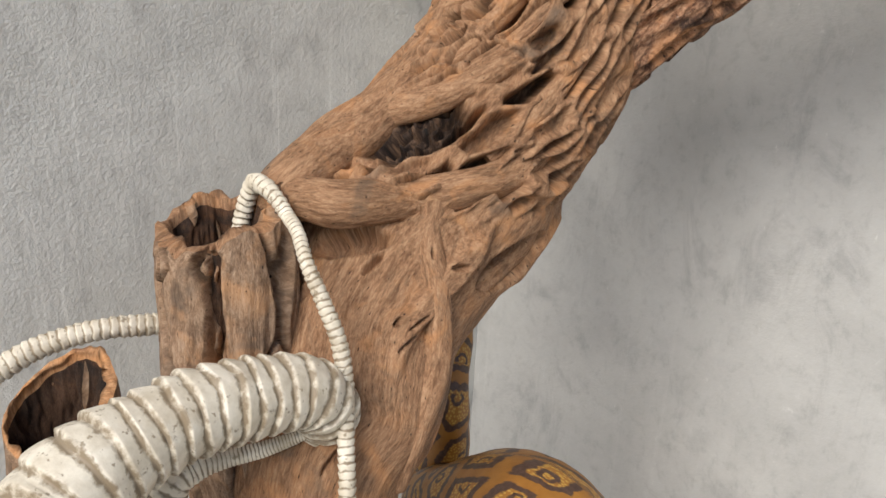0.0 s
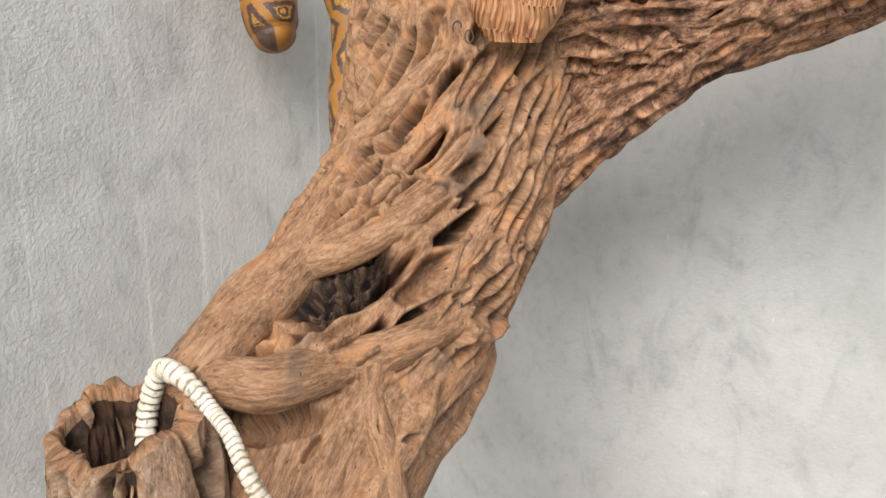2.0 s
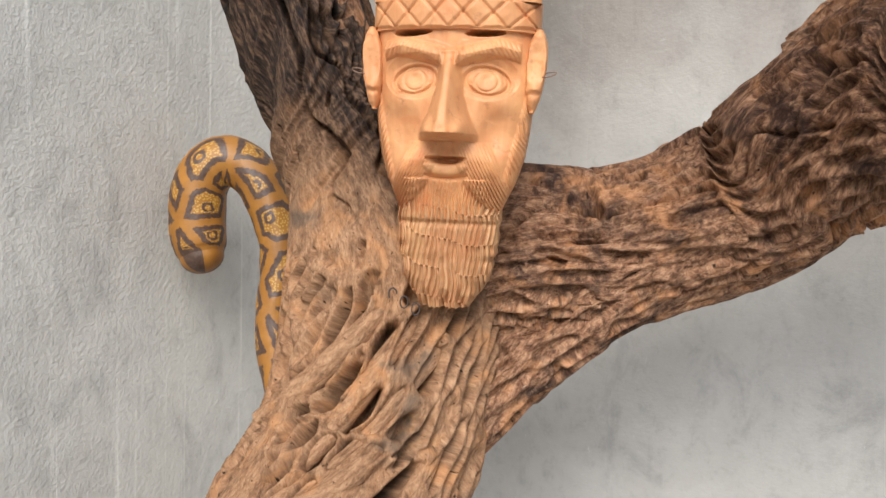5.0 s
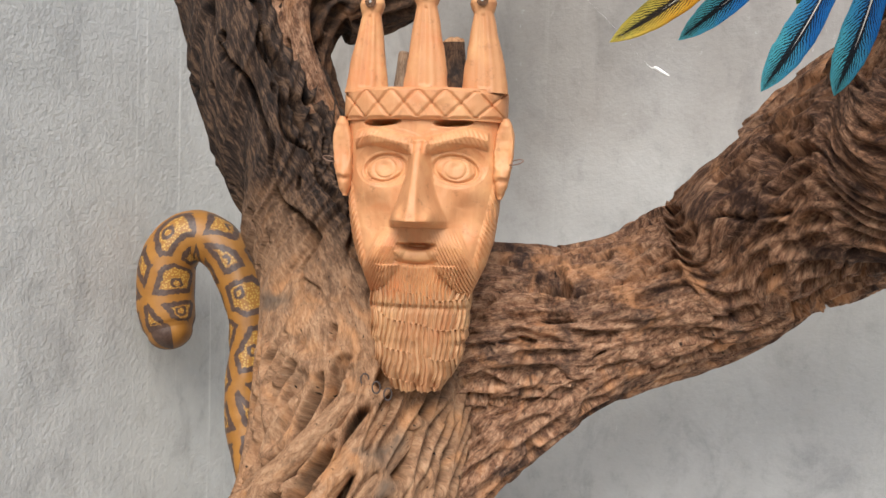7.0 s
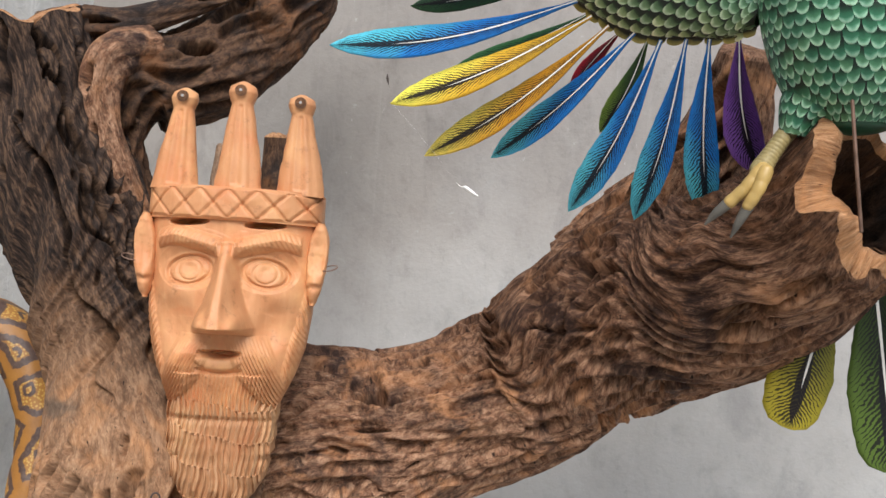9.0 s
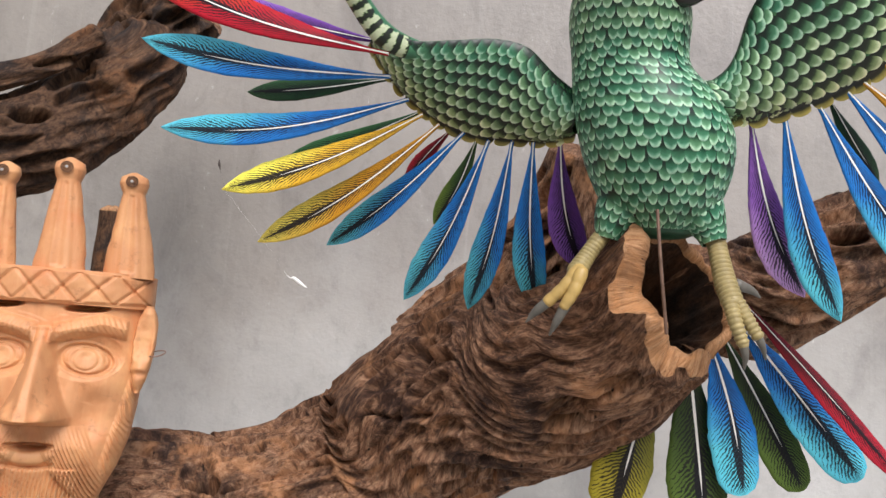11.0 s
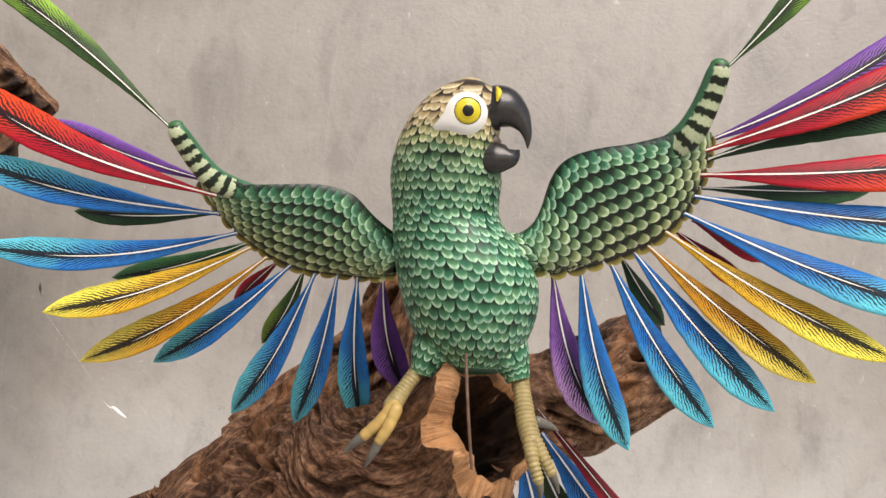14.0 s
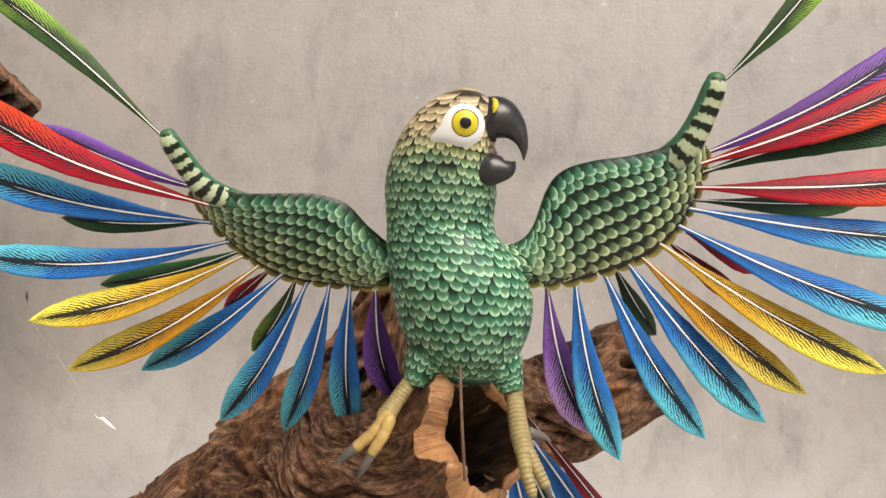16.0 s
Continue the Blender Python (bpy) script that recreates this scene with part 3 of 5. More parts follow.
nail_mat = plain("dull_steel", (0.34, 0.31, 0.28), 0.35, 0.2, 200, 0.2)
rosette_mat = rosette("rosette_paint")
ribbed_mat = ribbed("cream_rib_paint")
scale_mat = scale_paint("scale_paint")
FEATHER = {
    "blue": feather_paint("blue_feather", (0.020, 0.19, 0.58), (0.12, 0.60, 0.74)),
    "red": feather_paint("red_feather", (0.46, 0.012, 0.028), (0.74, 0.075, 0.02)),
    "yellow": feather_paint("yellow_feather", (0.74, 0.42, 0.03), (0.96, 0.86, 0.12)),
    "amber": feather_paint("amber_feather", (0.60, 0.28, 0.02), (0.84, 0.68, 0.12)),
    "green": feather_paint("green_feather", (0.05, 0.11, 0.03), (0.19, 0.30, 0.05)),
    "deep": feather_paint("deep_green_feather", (0.016, 0.055, 0.025), (0.045, 0.13, 0.05)),
    "leaf": feather_paint("leaf_green_feather", (0.03, 0.10, 0.035), (0.06, 0.20, 0.075)),
    "purple": feather_paint("purple_feather", (0.17, 0.06, 0.32), (0.27, 0.12, 0.50)),
    "violet": feather_paint("violet_feather", (0.26, 0.11, 0.44), (0.68, 0.40, 0.80)),
    "crimson": feather_paint("crimson_feather", (0.22, 0.012, 0.02), (0.50, 0.02, 0.04)),
    "lime": feather_paint("lime_feather", (0.05, 0.11, 0.03), (0.30, 0.52, 0.06)),
    "olive": feather_paint("olive_feather", (0.16, 0.15, 0.02), (0.40, 0.33, 0.03)),
    "moss": feather_paint("moss_feather", (0.035, 0.060, 0.016), (0.10, 0.16, 0.03)),
}


# ---------------------------------------------------------------- structure
def slab(name, lo, hi, material, label, category):
    bm = bmesh.new()
    bmesh.ops.create_cube(bm, size=1)
    for v in bm.verts:
        v.co = [l + (c + 0.5) * (h - l) for l, h, c in zip(lo, hi, v.co)]
    me = bpy.data.meshes.new(name)
    bm.to_mesh(me)
    bm.free()
    me.materials.append(material)
    return tagged(new(name, me), label, category, kind="structure")


slab("floor", (-0.2, -6, -0.15), (6, 0.2, 0), floor_mat, "plain grey concrete floor below the driftwood", "floor")
slab("wall_left", (-0.2, -6, 0), (0, 0.0, 3.2), wall_grainy, "grey painted wall of grainy plaster with pale runs", "wall")
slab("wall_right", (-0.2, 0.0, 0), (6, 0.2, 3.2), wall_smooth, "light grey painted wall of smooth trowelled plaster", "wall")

# ---------------------------------------------------------------- the driftwood tree
tree = tagged(new("driftwood_tree"), "weathered brown driftwood trunk with pitted lattice surface and cut limbs", "driftwood")
b = Builder()
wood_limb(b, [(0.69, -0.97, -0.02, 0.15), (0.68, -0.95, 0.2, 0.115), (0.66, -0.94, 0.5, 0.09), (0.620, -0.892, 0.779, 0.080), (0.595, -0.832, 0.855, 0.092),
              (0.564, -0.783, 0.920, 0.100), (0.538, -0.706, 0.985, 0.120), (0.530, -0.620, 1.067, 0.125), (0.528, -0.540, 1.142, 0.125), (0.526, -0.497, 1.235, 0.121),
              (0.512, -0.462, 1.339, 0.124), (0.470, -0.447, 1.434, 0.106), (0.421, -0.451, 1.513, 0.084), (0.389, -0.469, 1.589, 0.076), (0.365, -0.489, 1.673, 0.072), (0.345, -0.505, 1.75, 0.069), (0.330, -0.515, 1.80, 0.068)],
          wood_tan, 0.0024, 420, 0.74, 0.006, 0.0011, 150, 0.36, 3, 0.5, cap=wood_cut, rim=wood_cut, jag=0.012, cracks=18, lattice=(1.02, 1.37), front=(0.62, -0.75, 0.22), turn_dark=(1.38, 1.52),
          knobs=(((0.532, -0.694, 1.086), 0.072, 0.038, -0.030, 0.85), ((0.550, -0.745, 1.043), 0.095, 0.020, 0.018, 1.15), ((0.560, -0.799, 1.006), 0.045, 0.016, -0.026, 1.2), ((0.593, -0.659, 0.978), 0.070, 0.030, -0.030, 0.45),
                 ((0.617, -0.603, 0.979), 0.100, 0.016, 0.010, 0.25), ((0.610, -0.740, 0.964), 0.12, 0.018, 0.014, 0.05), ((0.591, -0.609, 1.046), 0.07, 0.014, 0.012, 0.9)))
# raised strands that cross the trunk
for k, rows in enumerate((
        [(0.463, -0.839, 1.016, 0.028), (0.516, -0.836, 1.046, 0.024), (0.559, -0.816, 1.048, 0.024), (0.576, -0.744, 1.045, 0.022), (0.611, -0.692, 1.057, 0.02), (0.620, -0.626, 1.068, 0.017), (0.620, -0.544, 1.098, 0.003)],
        [(0.462, -0.832, 1.017, 0.028), (0.499, -0.827, 1.056, 0.03), (0.485, -0.761, 1.083, 0.031), (0.494, -0.701, 1.124, 0.024), (0.484, -0.637, 1.178, 0.016), (0.476, -0.598, 1.228, 0.01)],
        [(0.595, -0.724, 1.051, 0.013), (0.607, -0.742, 1.013, 0.016), (0.640, -0.759, 0.968, 0.016), (0.662, -0.779, 0.909, 0.016), (0.674, -0.811, 0.852, 0.012), (0.677, -0.836, 0.800, 0.008)],
        [(0.630, -0.545, 1.090, 0.013), (0.626, -0.588, 1.039, 0.014), (0.618, -0.615, 0.984, 0.016), (0.624, -0.685, 0.952, 0.014), (0.634, -0.742, 0.920, 0.009)],
        [(0.479, -0.727, 1.104, 0.012), (0.506, -0.710, 1.116, 0.013), (0.554, -0.667, 1.141, 0.013), (0.573, -0.603, 1.172, 0.012), (0.570, -0.501, 1.216, 0.003)],
        [(0.465, -0.736, 1.093, 0.01), (0.519, -0.686, 1.135, 0.012), (0.562, -0.608, 1.182, 0.011), (0.592, -0.541, 1.245, 0.011), (0.602, -0.447, 1.319, 0.003)],
        [(0.446, -0.616, 1.189, 0.008), (0.503, -0.594, 1.241, 0.01), (0.545, -0.556, 1.300, 0.01), (0.561, -0.477, 1.363, 0.003)],
        [(0.609, -0.663, 1.080, 0.009), (0.616, -0.585, 1.134, 0.011), (0.615, -0.517, 1.197, 0.011), (0.608, -0.444, 1.273, 0.003)],
        [(0.515, -0.663, 1.146, 0.007), (0.538, -0.603, 1.201, 0.009), (0.569, -0.550, 1.273, 0.009), (0.577, -0.472, 1.337, 0.003)])):
    wood_limb(b, rows, wood_tan, 0.003, 70, 0.8, 0.005, 0.0012, 3, 0.2, 60 + k, 0.4, front=(0.62, -0.75, 0.22))
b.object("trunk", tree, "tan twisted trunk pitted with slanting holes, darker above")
b = Builder()
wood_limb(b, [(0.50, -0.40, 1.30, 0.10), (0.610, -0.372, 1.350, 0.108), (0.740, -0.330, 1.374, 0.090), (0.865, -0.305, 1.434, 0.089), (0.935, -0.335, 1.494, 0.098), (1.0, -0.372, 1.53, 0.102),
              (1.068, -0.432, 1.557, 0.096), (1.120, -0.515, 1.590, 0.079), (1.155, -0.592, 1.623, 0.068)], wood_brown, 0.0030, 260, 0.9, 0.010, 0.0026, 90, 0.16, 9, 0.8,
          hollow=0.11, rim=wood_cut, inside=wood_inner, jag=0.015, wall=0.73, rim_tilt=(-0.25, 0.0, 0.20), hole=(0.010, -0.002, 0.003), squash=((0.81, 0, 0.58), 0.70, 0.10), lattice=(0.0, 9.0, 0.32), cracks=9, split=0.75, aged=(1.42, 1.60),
          knobs=(((0.724, -0.414, 1.437), 0.026, 0.013, -0.045, 0.1), ((0.951, -0.424, 1.562), 0.018, 0.02, -0.018, 0), ((0.934, -0.428, 1.566), 0.02, 0.014, -0.016, 0.5), ((0.853, -0.368, 1.383), 0.05, 0.007, -0.018, 0.1), ((0.818, -0.382, 1.400), 0.06, 0.008, 0.010, 0.15)))
wood_limb(b, [(0.57, -0.48, 1.13, 0.033), (0.625, -0.43, 1.207, 0.043), (0.69, -0.38, 1.289, 0.050), (0.79, -0.345, 1.372, 0.054), (0.90, -0.33, 1.44, 0.052)], wood_brown, 0.0030, 170, 0.85, 0.009, 0.0026, 30, 0.16, 11, 0.8, lattice=(0.0, 9.0, 0.25))
b.object("right_limb", tree, "dark brown limb with a broken hollow orange end")

b = Builder()
wood_limb(b, [(0.95, -0.33, 1.56, 0.07), (1.02, -0.36, 1.62, 0.060), (1.09, -0.375, 1.650, 0.052), (1.16, -0.375, 1.655, 0.050), (1.256, -0.380, 1.650, 0.056), (1.33, -0.39, 1.685, 0.062), (1.372, -0.395, 1.708, 0.060)],
          wood_brown, 0.0035, 160, 0.9, 0.010, 0.0026, 30, 0.3, 14, 1.0, lattice=(0.0, 9.0, 0.25), cap=wood_dark, rim=wood_dark, jag=0.010)
b.object("back_limb", tree, "brown limb sawn off near the wall")
b = Builder()
wood_limb(b, [(1.03, -0.37, 1.58, 0.075), (1.055, -0.415, 1.66, 0.055), (1.073, -0.450, 1.715, 0.038), (1.086, -0.478, 1.765, 0.026)], wood_brown, 0.0035, 110, 0.9, 0.010, 0.0028, 20, 0.3, 15)
b.object("broken_spur", tree)

b = Builder()
wood_limb(b, [(0.414, -0.388, 1.548, 0.045), (0.406, -0.426, 1.638, 0.040), (0.403, -0.441, 1.711, 0.036), (0.417, -0.429, 1.756, 0.050), (0.456, -0.388, 1.780, 0.056), (0.499, -0.338, 1.833, 0.058), (0.545, -0.298, 1.899, 0.058),
              (0.488, -0.241, 1.903, 0.056), (0.575, -0.248, 2.008, 0.054)], wood_dark, 0.0035, 170, 0.95, 0.011, 0.0032, 40, 0.2, 21, 1.0, lattice=(0.0, 9.0, 0.35), cap=wood_brown, rim=wood_brown, jag=0.006)
b.object("upper_limb", tree, "dark brown limb bending up to a sawn end")
b = Builder()
wood_limb(b, [(0.445, -0.424, 1.566, 0.022), (0.434, -0.462, 1.624, 0.020), (0.421, -0.485, 1.694, 0.021), (0.416, -0.490, 1.748, 0.022), (0.425, -0.475, 1.779, 0.024), (0.445, -0.441, 1.796, 0.022)], wood_brown, 0.003, 100, 0.95, 0.005, 0.0030, 8, 0.2, 27)
b.object("curved_root", tree, "pale brown root strand curving into the limb")
b = Builder()
wood_limb(b, [(0.341, -0.483, 1.795, 0.030), (0.377, -0.474, 1.813, 0.024), (0.438, -0.437, 1.832, 0.019), (0.495, -0.403, 1.867, 0.015), (0.533, -0.384, 1.910, 0.013)], wood_dark, 0.0035, 90, 0.9, 0.006, 0.003, 10, 0.3, 23)
b.object("thin_branch", tree)
b = Builder()
wood_limb(b, [(0.566, -0.354, 1.592, 0.016), (0.573, -0.372, 1.652, 0.014), (0.575, -0.381, 1.705, 0.0125)], wood_dark, 0.003, 60, 0.9, 0.003, 0.002, 0, 0.2, 25, cap=wood_cut)
wood_limb(b, [(0.519, -0.394, 1.588, 0.014), (0.522, -0.404, 1.642, 0.011), (0.526, -0.413, 1.686, 0.007)], wood_grey, 0.003, 60, 0.9, 0.003, 0.002, 0, 0.2, 26)
b.object("stub", tree)

b = Builder()
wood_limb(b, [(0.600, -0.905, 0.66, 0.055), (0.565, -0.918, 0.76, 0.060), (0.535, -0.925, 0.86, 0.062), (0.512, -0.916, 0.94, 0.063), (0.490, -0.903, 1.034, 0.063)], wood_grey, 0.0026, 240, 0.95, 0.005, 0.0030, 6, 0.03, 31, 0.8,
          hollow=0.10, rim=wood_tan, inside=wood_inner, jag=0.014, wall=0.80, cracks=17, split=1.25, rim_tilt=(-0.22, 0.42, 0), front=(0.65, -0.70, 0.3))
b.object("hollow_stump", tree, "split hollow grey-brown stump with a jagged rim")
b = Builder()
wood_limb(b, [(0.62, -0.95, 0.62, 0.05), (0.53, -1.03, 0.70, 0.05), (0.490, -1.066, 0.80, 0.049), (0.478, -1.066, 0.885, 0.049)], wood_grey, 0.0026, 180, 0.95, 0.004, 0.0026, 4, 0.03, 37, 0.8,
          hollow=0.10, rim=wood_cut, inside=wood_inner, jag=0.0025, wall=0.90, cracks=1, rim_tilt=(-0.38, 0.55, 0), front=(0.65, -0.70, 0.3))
b.object("small_hollow_stump", tree, "small hollow stump with a thin pale rim")

# price scrawl on the trunk: three small dark marks
b = Builder()
for k, (px, pz) in enumerate(((0.0, 0.0), (0.012, -0.008), (0.024, -0.015))):
    o = np.array((0.581, -0.578, 1.334)) + np.array([0.80, 0.55, 0.0]) * px + np.array([0, 0, 1]) * pz
    th = np.linspace(0, 2 * np.pi, 14)
    loop = [(*(o + np.array([0.80, 0.5, 0]) * 0.0042 * math.cos(a) + np.array([0, 0, 1]) * 0.006 * math.sin(a)), 0.0008) for a in th[: 9 if k == 0 else 14]]
    p = sweep(loop, 0.001, 6)[0]
    b.grid(p, ink_mat, wrap=True)
b.object("ink_marks", tree, "small dark handwritten marks")


# ---------------------------------------------------------------- carved snakes
def snake_tube(b, rows, material, step, sides, ribs=0.0, pitch=0.01):
    p, out, s, th, c, tan = sweep(rows, step, sides)
    r = c[:, 3]
    n = len(s)
    if ribs:
        wob = 0.20 * value_noise(np.stack([np.cos(th)[None] * 1.6 + s[:, None] * 30, np.sin(th)[None] * 1.6 + 0 * s[:, None], s[:, None] * 60 + 0 * th[None]], -1))
        turns = np.cumsum(np.r_[0, np.diff(s) / (pitch * 0.5 * (r[1:] + r[:-1]))])[:, None] + wob
        lump = value_noise(np.stack([np.cos(th)[None] * 3 + np.floor(turns) * 1.7, np.sin(th)[None] * 3 + 0 * turns, np.floor(turns) * 2.3], -1))
        fr = turns % 1
        p = p + out * (r[:, None] * (ribs * (1.15 * fr ** 0.7 - 1.15 * np.clip((fr - 0.80) / 0.20, 0, 1) ** 1.5 - 0.5) + 0.05 * lump))[..., None]
        uv = np.stack([turns, np.broadcast_to(th[None], turns.shape)], -1)
    else:
        uv = np.stack([np.broadcast_to(s[:, None], (n, sides)), -(th[None] - np.pi / 2) * np.broadcast_to(r[:, None], (n, sides))], -1)
        p = p + out * (0.0012 * fbm(p * 40, 2))[..., None]
    b.grid(p, material, uv, wrap=True)
    for k, f in ((0, -1), (-1, 1)):
        ctr = p[k].mean(0)
        rings = [p[k]] + [ctr + (p[k] - ctr) * math.cos(a) + tan[k] * f * r[k] * 0.8 * math.sin(a) for a in np.linspace(0.25, 1.55, 7)]
        b.grid(np.array(rings), material, np.broadcast_to(uv[k], (8, sides, 2)), wrap=True, flip=f < 0)


b = Builder()
snake_tube(b, [(0.88, -0.42, 0.09, 0.085), (0.66, -0.22, 0.09, 0.088), (0.42, -0.36, 0.12, 0.09), (0.36, -0.62, 0.24, 0.09), (0.46, -0.80, 0.40, 0.09), (0.70, -0.83, 0.50, 0.09), (0.81, -0.69, 0.575, 0.090),
               (0.675, -0.615, 0.630, 0.090), (0.53, -0.60, 0.555, 0.070), (0.455, -0.555, 0.545, 0.045), (0.462, -0.548, 0.62, 0.031), (0.466, -0.552, 0.69, 0.026), (0.445, -0.53, 0.745, 0.025), (0.39, -0.46, 0.86, 0.025), (0.32, -0.37, 1.0, 0.026),
               (0.25, -0.325, 1.10, 0.027), (0.218, -0.312, 1.17, 0.0285), (0.206, -0.300, 1.235, 0.0295), (0.203, -0.285, 1.290, 0.031), (0.190, -0.277, 1.350, 0.033), (0.155, -0.275, 1.416, 0.0365),
               (0.115, -0.278, 1.448, 0.0385), (0.082, -0.292, 1.450, 0.0405), (0.060, -0.308, 1.415, 0.0422), (0.060, -0.314, 1.36, 0.0432), (0.068, -0.316, 1.320, 0.0410), (0.074, -0.318, 1.304, 0.034)],
           rosette_mat, 0.004, 64)
tagged(b.object("rosette_snake"), "carved amber snake figure painted with dark brown rosettes, behind the trunk", "carved snake")

ribbed_snake = tagged(new("ribbed_snake"), "carved cream ribbed snake figure draped round the stumps", "carved snake")
b = Builder()
snake_tube(b, [(0.625, -0.880, 0.860, 0.026), (0.646, -0.895, 0.893, 0.029), (0.652, -0.913, 0.917, 0.0305), (0.650, -0.935, 0.927, 0.0315), (0.645, -0.967, 0.931, 0.0335), (0.641, -1.000, 0.934, 0.0343), (0.639, -1.033, 0.933, 0.035), (0.640, -1.065, 0.927, 0.0365),
               (0.643, -1.097, 0.920, 0.039), (0.646, -1.124, 0.906, 0.04), (0.656, -1.149, 0.882, 0.039), (0.65, -1.16, 0.83, 0.037), (0.60, -1.10, 0.77, 0.033), (0.595, -1.05, 0.785, 0.025), (0.602, -1.025, 0.845, 0.0155),
               (0.603, -1.004, 0.856, 0.0126), (0.612, -0.977, 0.859, 0.0085), (0.626, -0.946, 0.863, 0.007), (0.640, -0.912, 0.872, 0.0055)], ribbed_mat, 0.0011, 44, 0.14, 0.46)
b.object("body", ribbed_snake, "thick cream body with raised rings")
b = Builder()
snake_tube(b, [(0.712, -0.93, 0.78, 0.0073), (0.698, -0.911, 0.836, 0.0073), (0.679, -0.898, 0.879, 0.0074), (0.663, -0.886, 0.918, 0.0072), (0.648, -0.882, 0.954, 0.0072), (0.629, -0.884, 0.986, 0.0069), (0.605, -0.885, 1.016, 0.0065),
               (0.577, -0.876, 1.036, 0.0061), (0.545, -0.866, 1.043, 0.0066), (0.520, -0.866, 1.058, 0.0080), (0.499, -0.866, 1.062, 0.0090), (0.482, -0.864, 1.056, 0.0088), (0.470, -0.870, 1.02, 0.0085), (0.480, -0.885, 0.98, 0.008)], ribbed_mat, 0.0010, 20, 0.22, 0.95)
b.object("tail", ribbed_snake, "thin flaking white tail over the stump")
b = Builder()
snake_tube(b, [(0.46, -0.92, 0.90, 0.010), (0.424, -0.914, 0.905, 0.0107), (0.417, -0.939, 0.903, 0.0112), (0.402, -0.983, 0.906, 0.0109), (0.386, -1.017, 0.901, 0.0108), (0.373, -1.052, 0.891, 0.0112), (0.365, -1.083, 0.876, 0.0122), (0.356, -1.118, 0.856, 0.0131),
               (0.37, -1.17, 0.80, 0.014), (0.46, -1.20, 0.74, 0.015)], ribbed_mat, 0.0011, 24, 0.2, 0.75)
b.object("neck", ribbed_snake, "slender ringed stretch behind the small stump")


# ---------------------------------------------------------------- the carved mask
def gauss(x, w):
    return np.exp(-(x / w) ** 2)


def mask_relief(X, Z, hw):
    v = np.clip(np.abs(X) / hw, 0, 1)
    A = np.abs(X)
    h = 0.044 * np.sqrt(np.clip(1 - v ** 2.3, 0, 1)) * (1 - 0.30 * np.clip((-0.088 - Z) / 0.046, 0, 1))
    # nose: a straight wedge from the brows, flaring to nostrils and a rounded tip
    t = np.clip((0.024 - Z) / 0.074, 0, 1)
    inn = (Z < 0.028) & (Z > -0.058)
    wn_ = 0.0080 + 0.013 * t ** 2.2
    nose = (0.010 + 0.040 * t) * np.clip(1.20 - A / wn_ * 0.9, 0, 1) ** 0.75
    nose = nose * np.clip((Z + 0.0575) / 0.007, 0, 1) ** 0.7
    h = h + np.where(inn, nose, 0) + 0.012 * gauss(A - 0.0165, 0.0065) * gauss(Z + 0.046, 0.009)
    # brows, hatched with a knife
    bz = 0.0300 + 0.26 * np.clip(A - 0.034, -0.03, 0.010) - 0.25 * np.clip(A - 0.050, 0, 1)
    brow = np.clip(1 - np.abs(Z - bz) / 0.0092, 0, 1) ** 0.5 * (A > 0.006) * (A < 0.064)
    h = h + 0.0098 * brow * (1 - 0.20 * np.clip(np.sin((A + 0.45 * Z) * 1500 + 1.5 * value_noise(np.stack([X * 90, Z * 90, 0 * X], -1))), 0, 1))
    # hollow cheeks under high cheekbones
    h = h - 0.008 * gauss(A - 0.040, 0.013) * gauss(Z + 0.050, 0.022) + 0.005 * gauss(A - 0.048, 0.013) * gauss(Z + 0.020, 0.012)
    # sockets, lids and eyeballs
    ex = A - 0.034
    e = np.hypot(ex / 0.0205, (Z - 0.001 + 0.10 * ex) / 0.0138)
    h = h - 0.011 * np.clip(1 - np.hypot(ex / 0.030, (Z - 0.004) / 0.022), 0, 1) ** 0.7
    ball = np.hypot(ex / 0.0105, (Z - 0.001) / 0.0098)
    h = h + 0.0052 * np.sqrt(np.clip(1 - (e / 0.86) ** 2, 0, 1)) - 0.0024 * gauss(e - 0.95, 0.07) + 0.0012 * gauss(e - 1.12, 0.07)
    h = h - 0.0017 * gauss(ball - 1.0, 0.10) - 0.0016 * gauss(e - 0.76, 0.05) * (Z > -0.002)
    # parted lips
    m = np.hypot(X / 0.0205, (Z + 0.0758 - 5 * X ** 2) / 0.0042)
    h = h - 0.018 * np.clip(1.7 - 1.7 * m, 0, 1)
    h = h + 0.0055 * np.sqrt(np.clip(1 - np.hypot(X / 0.021, (Z + 0.0850 - 9 * X ** 2) / 0.0068) ** 2, 0, 1)) - 0.003 * gauss(Z + 0.0935 - 8 * X ** 2, 0.0018) * (A < 0.021)
    h = h - 0.003 * gauss(X, 0.012) * gauss(Z + 0.064, 0.006)
    # moustache locks running down to two free points
    hair = 1.6 * value_noise(np.stack([X * 60, Z * 60, 0 * X], -1))
    mx = 0.0175 + (-0.060 - Z) * 0.44
    mw = 0.0185 * np.clip((Z + 0.136) / 0.036, 0, 1) ** 0.75 + 0.0005
    inm = (Z < -0.058) & (Z > -0.136)
    mou = 1.5 * np.clip(1.3 - 1.3 * np.abs(A - mx - 0.003) / mw, 0, 1) ** 0.5 * inm * np.clip((-0.056 - Z) / 0.02, 0, 1)
    h = h + (0.0068 + 0.0017 * np.sin((A + 0.47 * Z) * 2100 + hair)) * mou
    # side beard, a raised border of cut tufts from the ears down
    sb = np.clip((A - (0.052 + 0.22 * np.clip(Z + 0.09, 0, 1))) / 0.005, 0, 1) * np.clip((0.016 - Z) / 0.03, 0, 1)
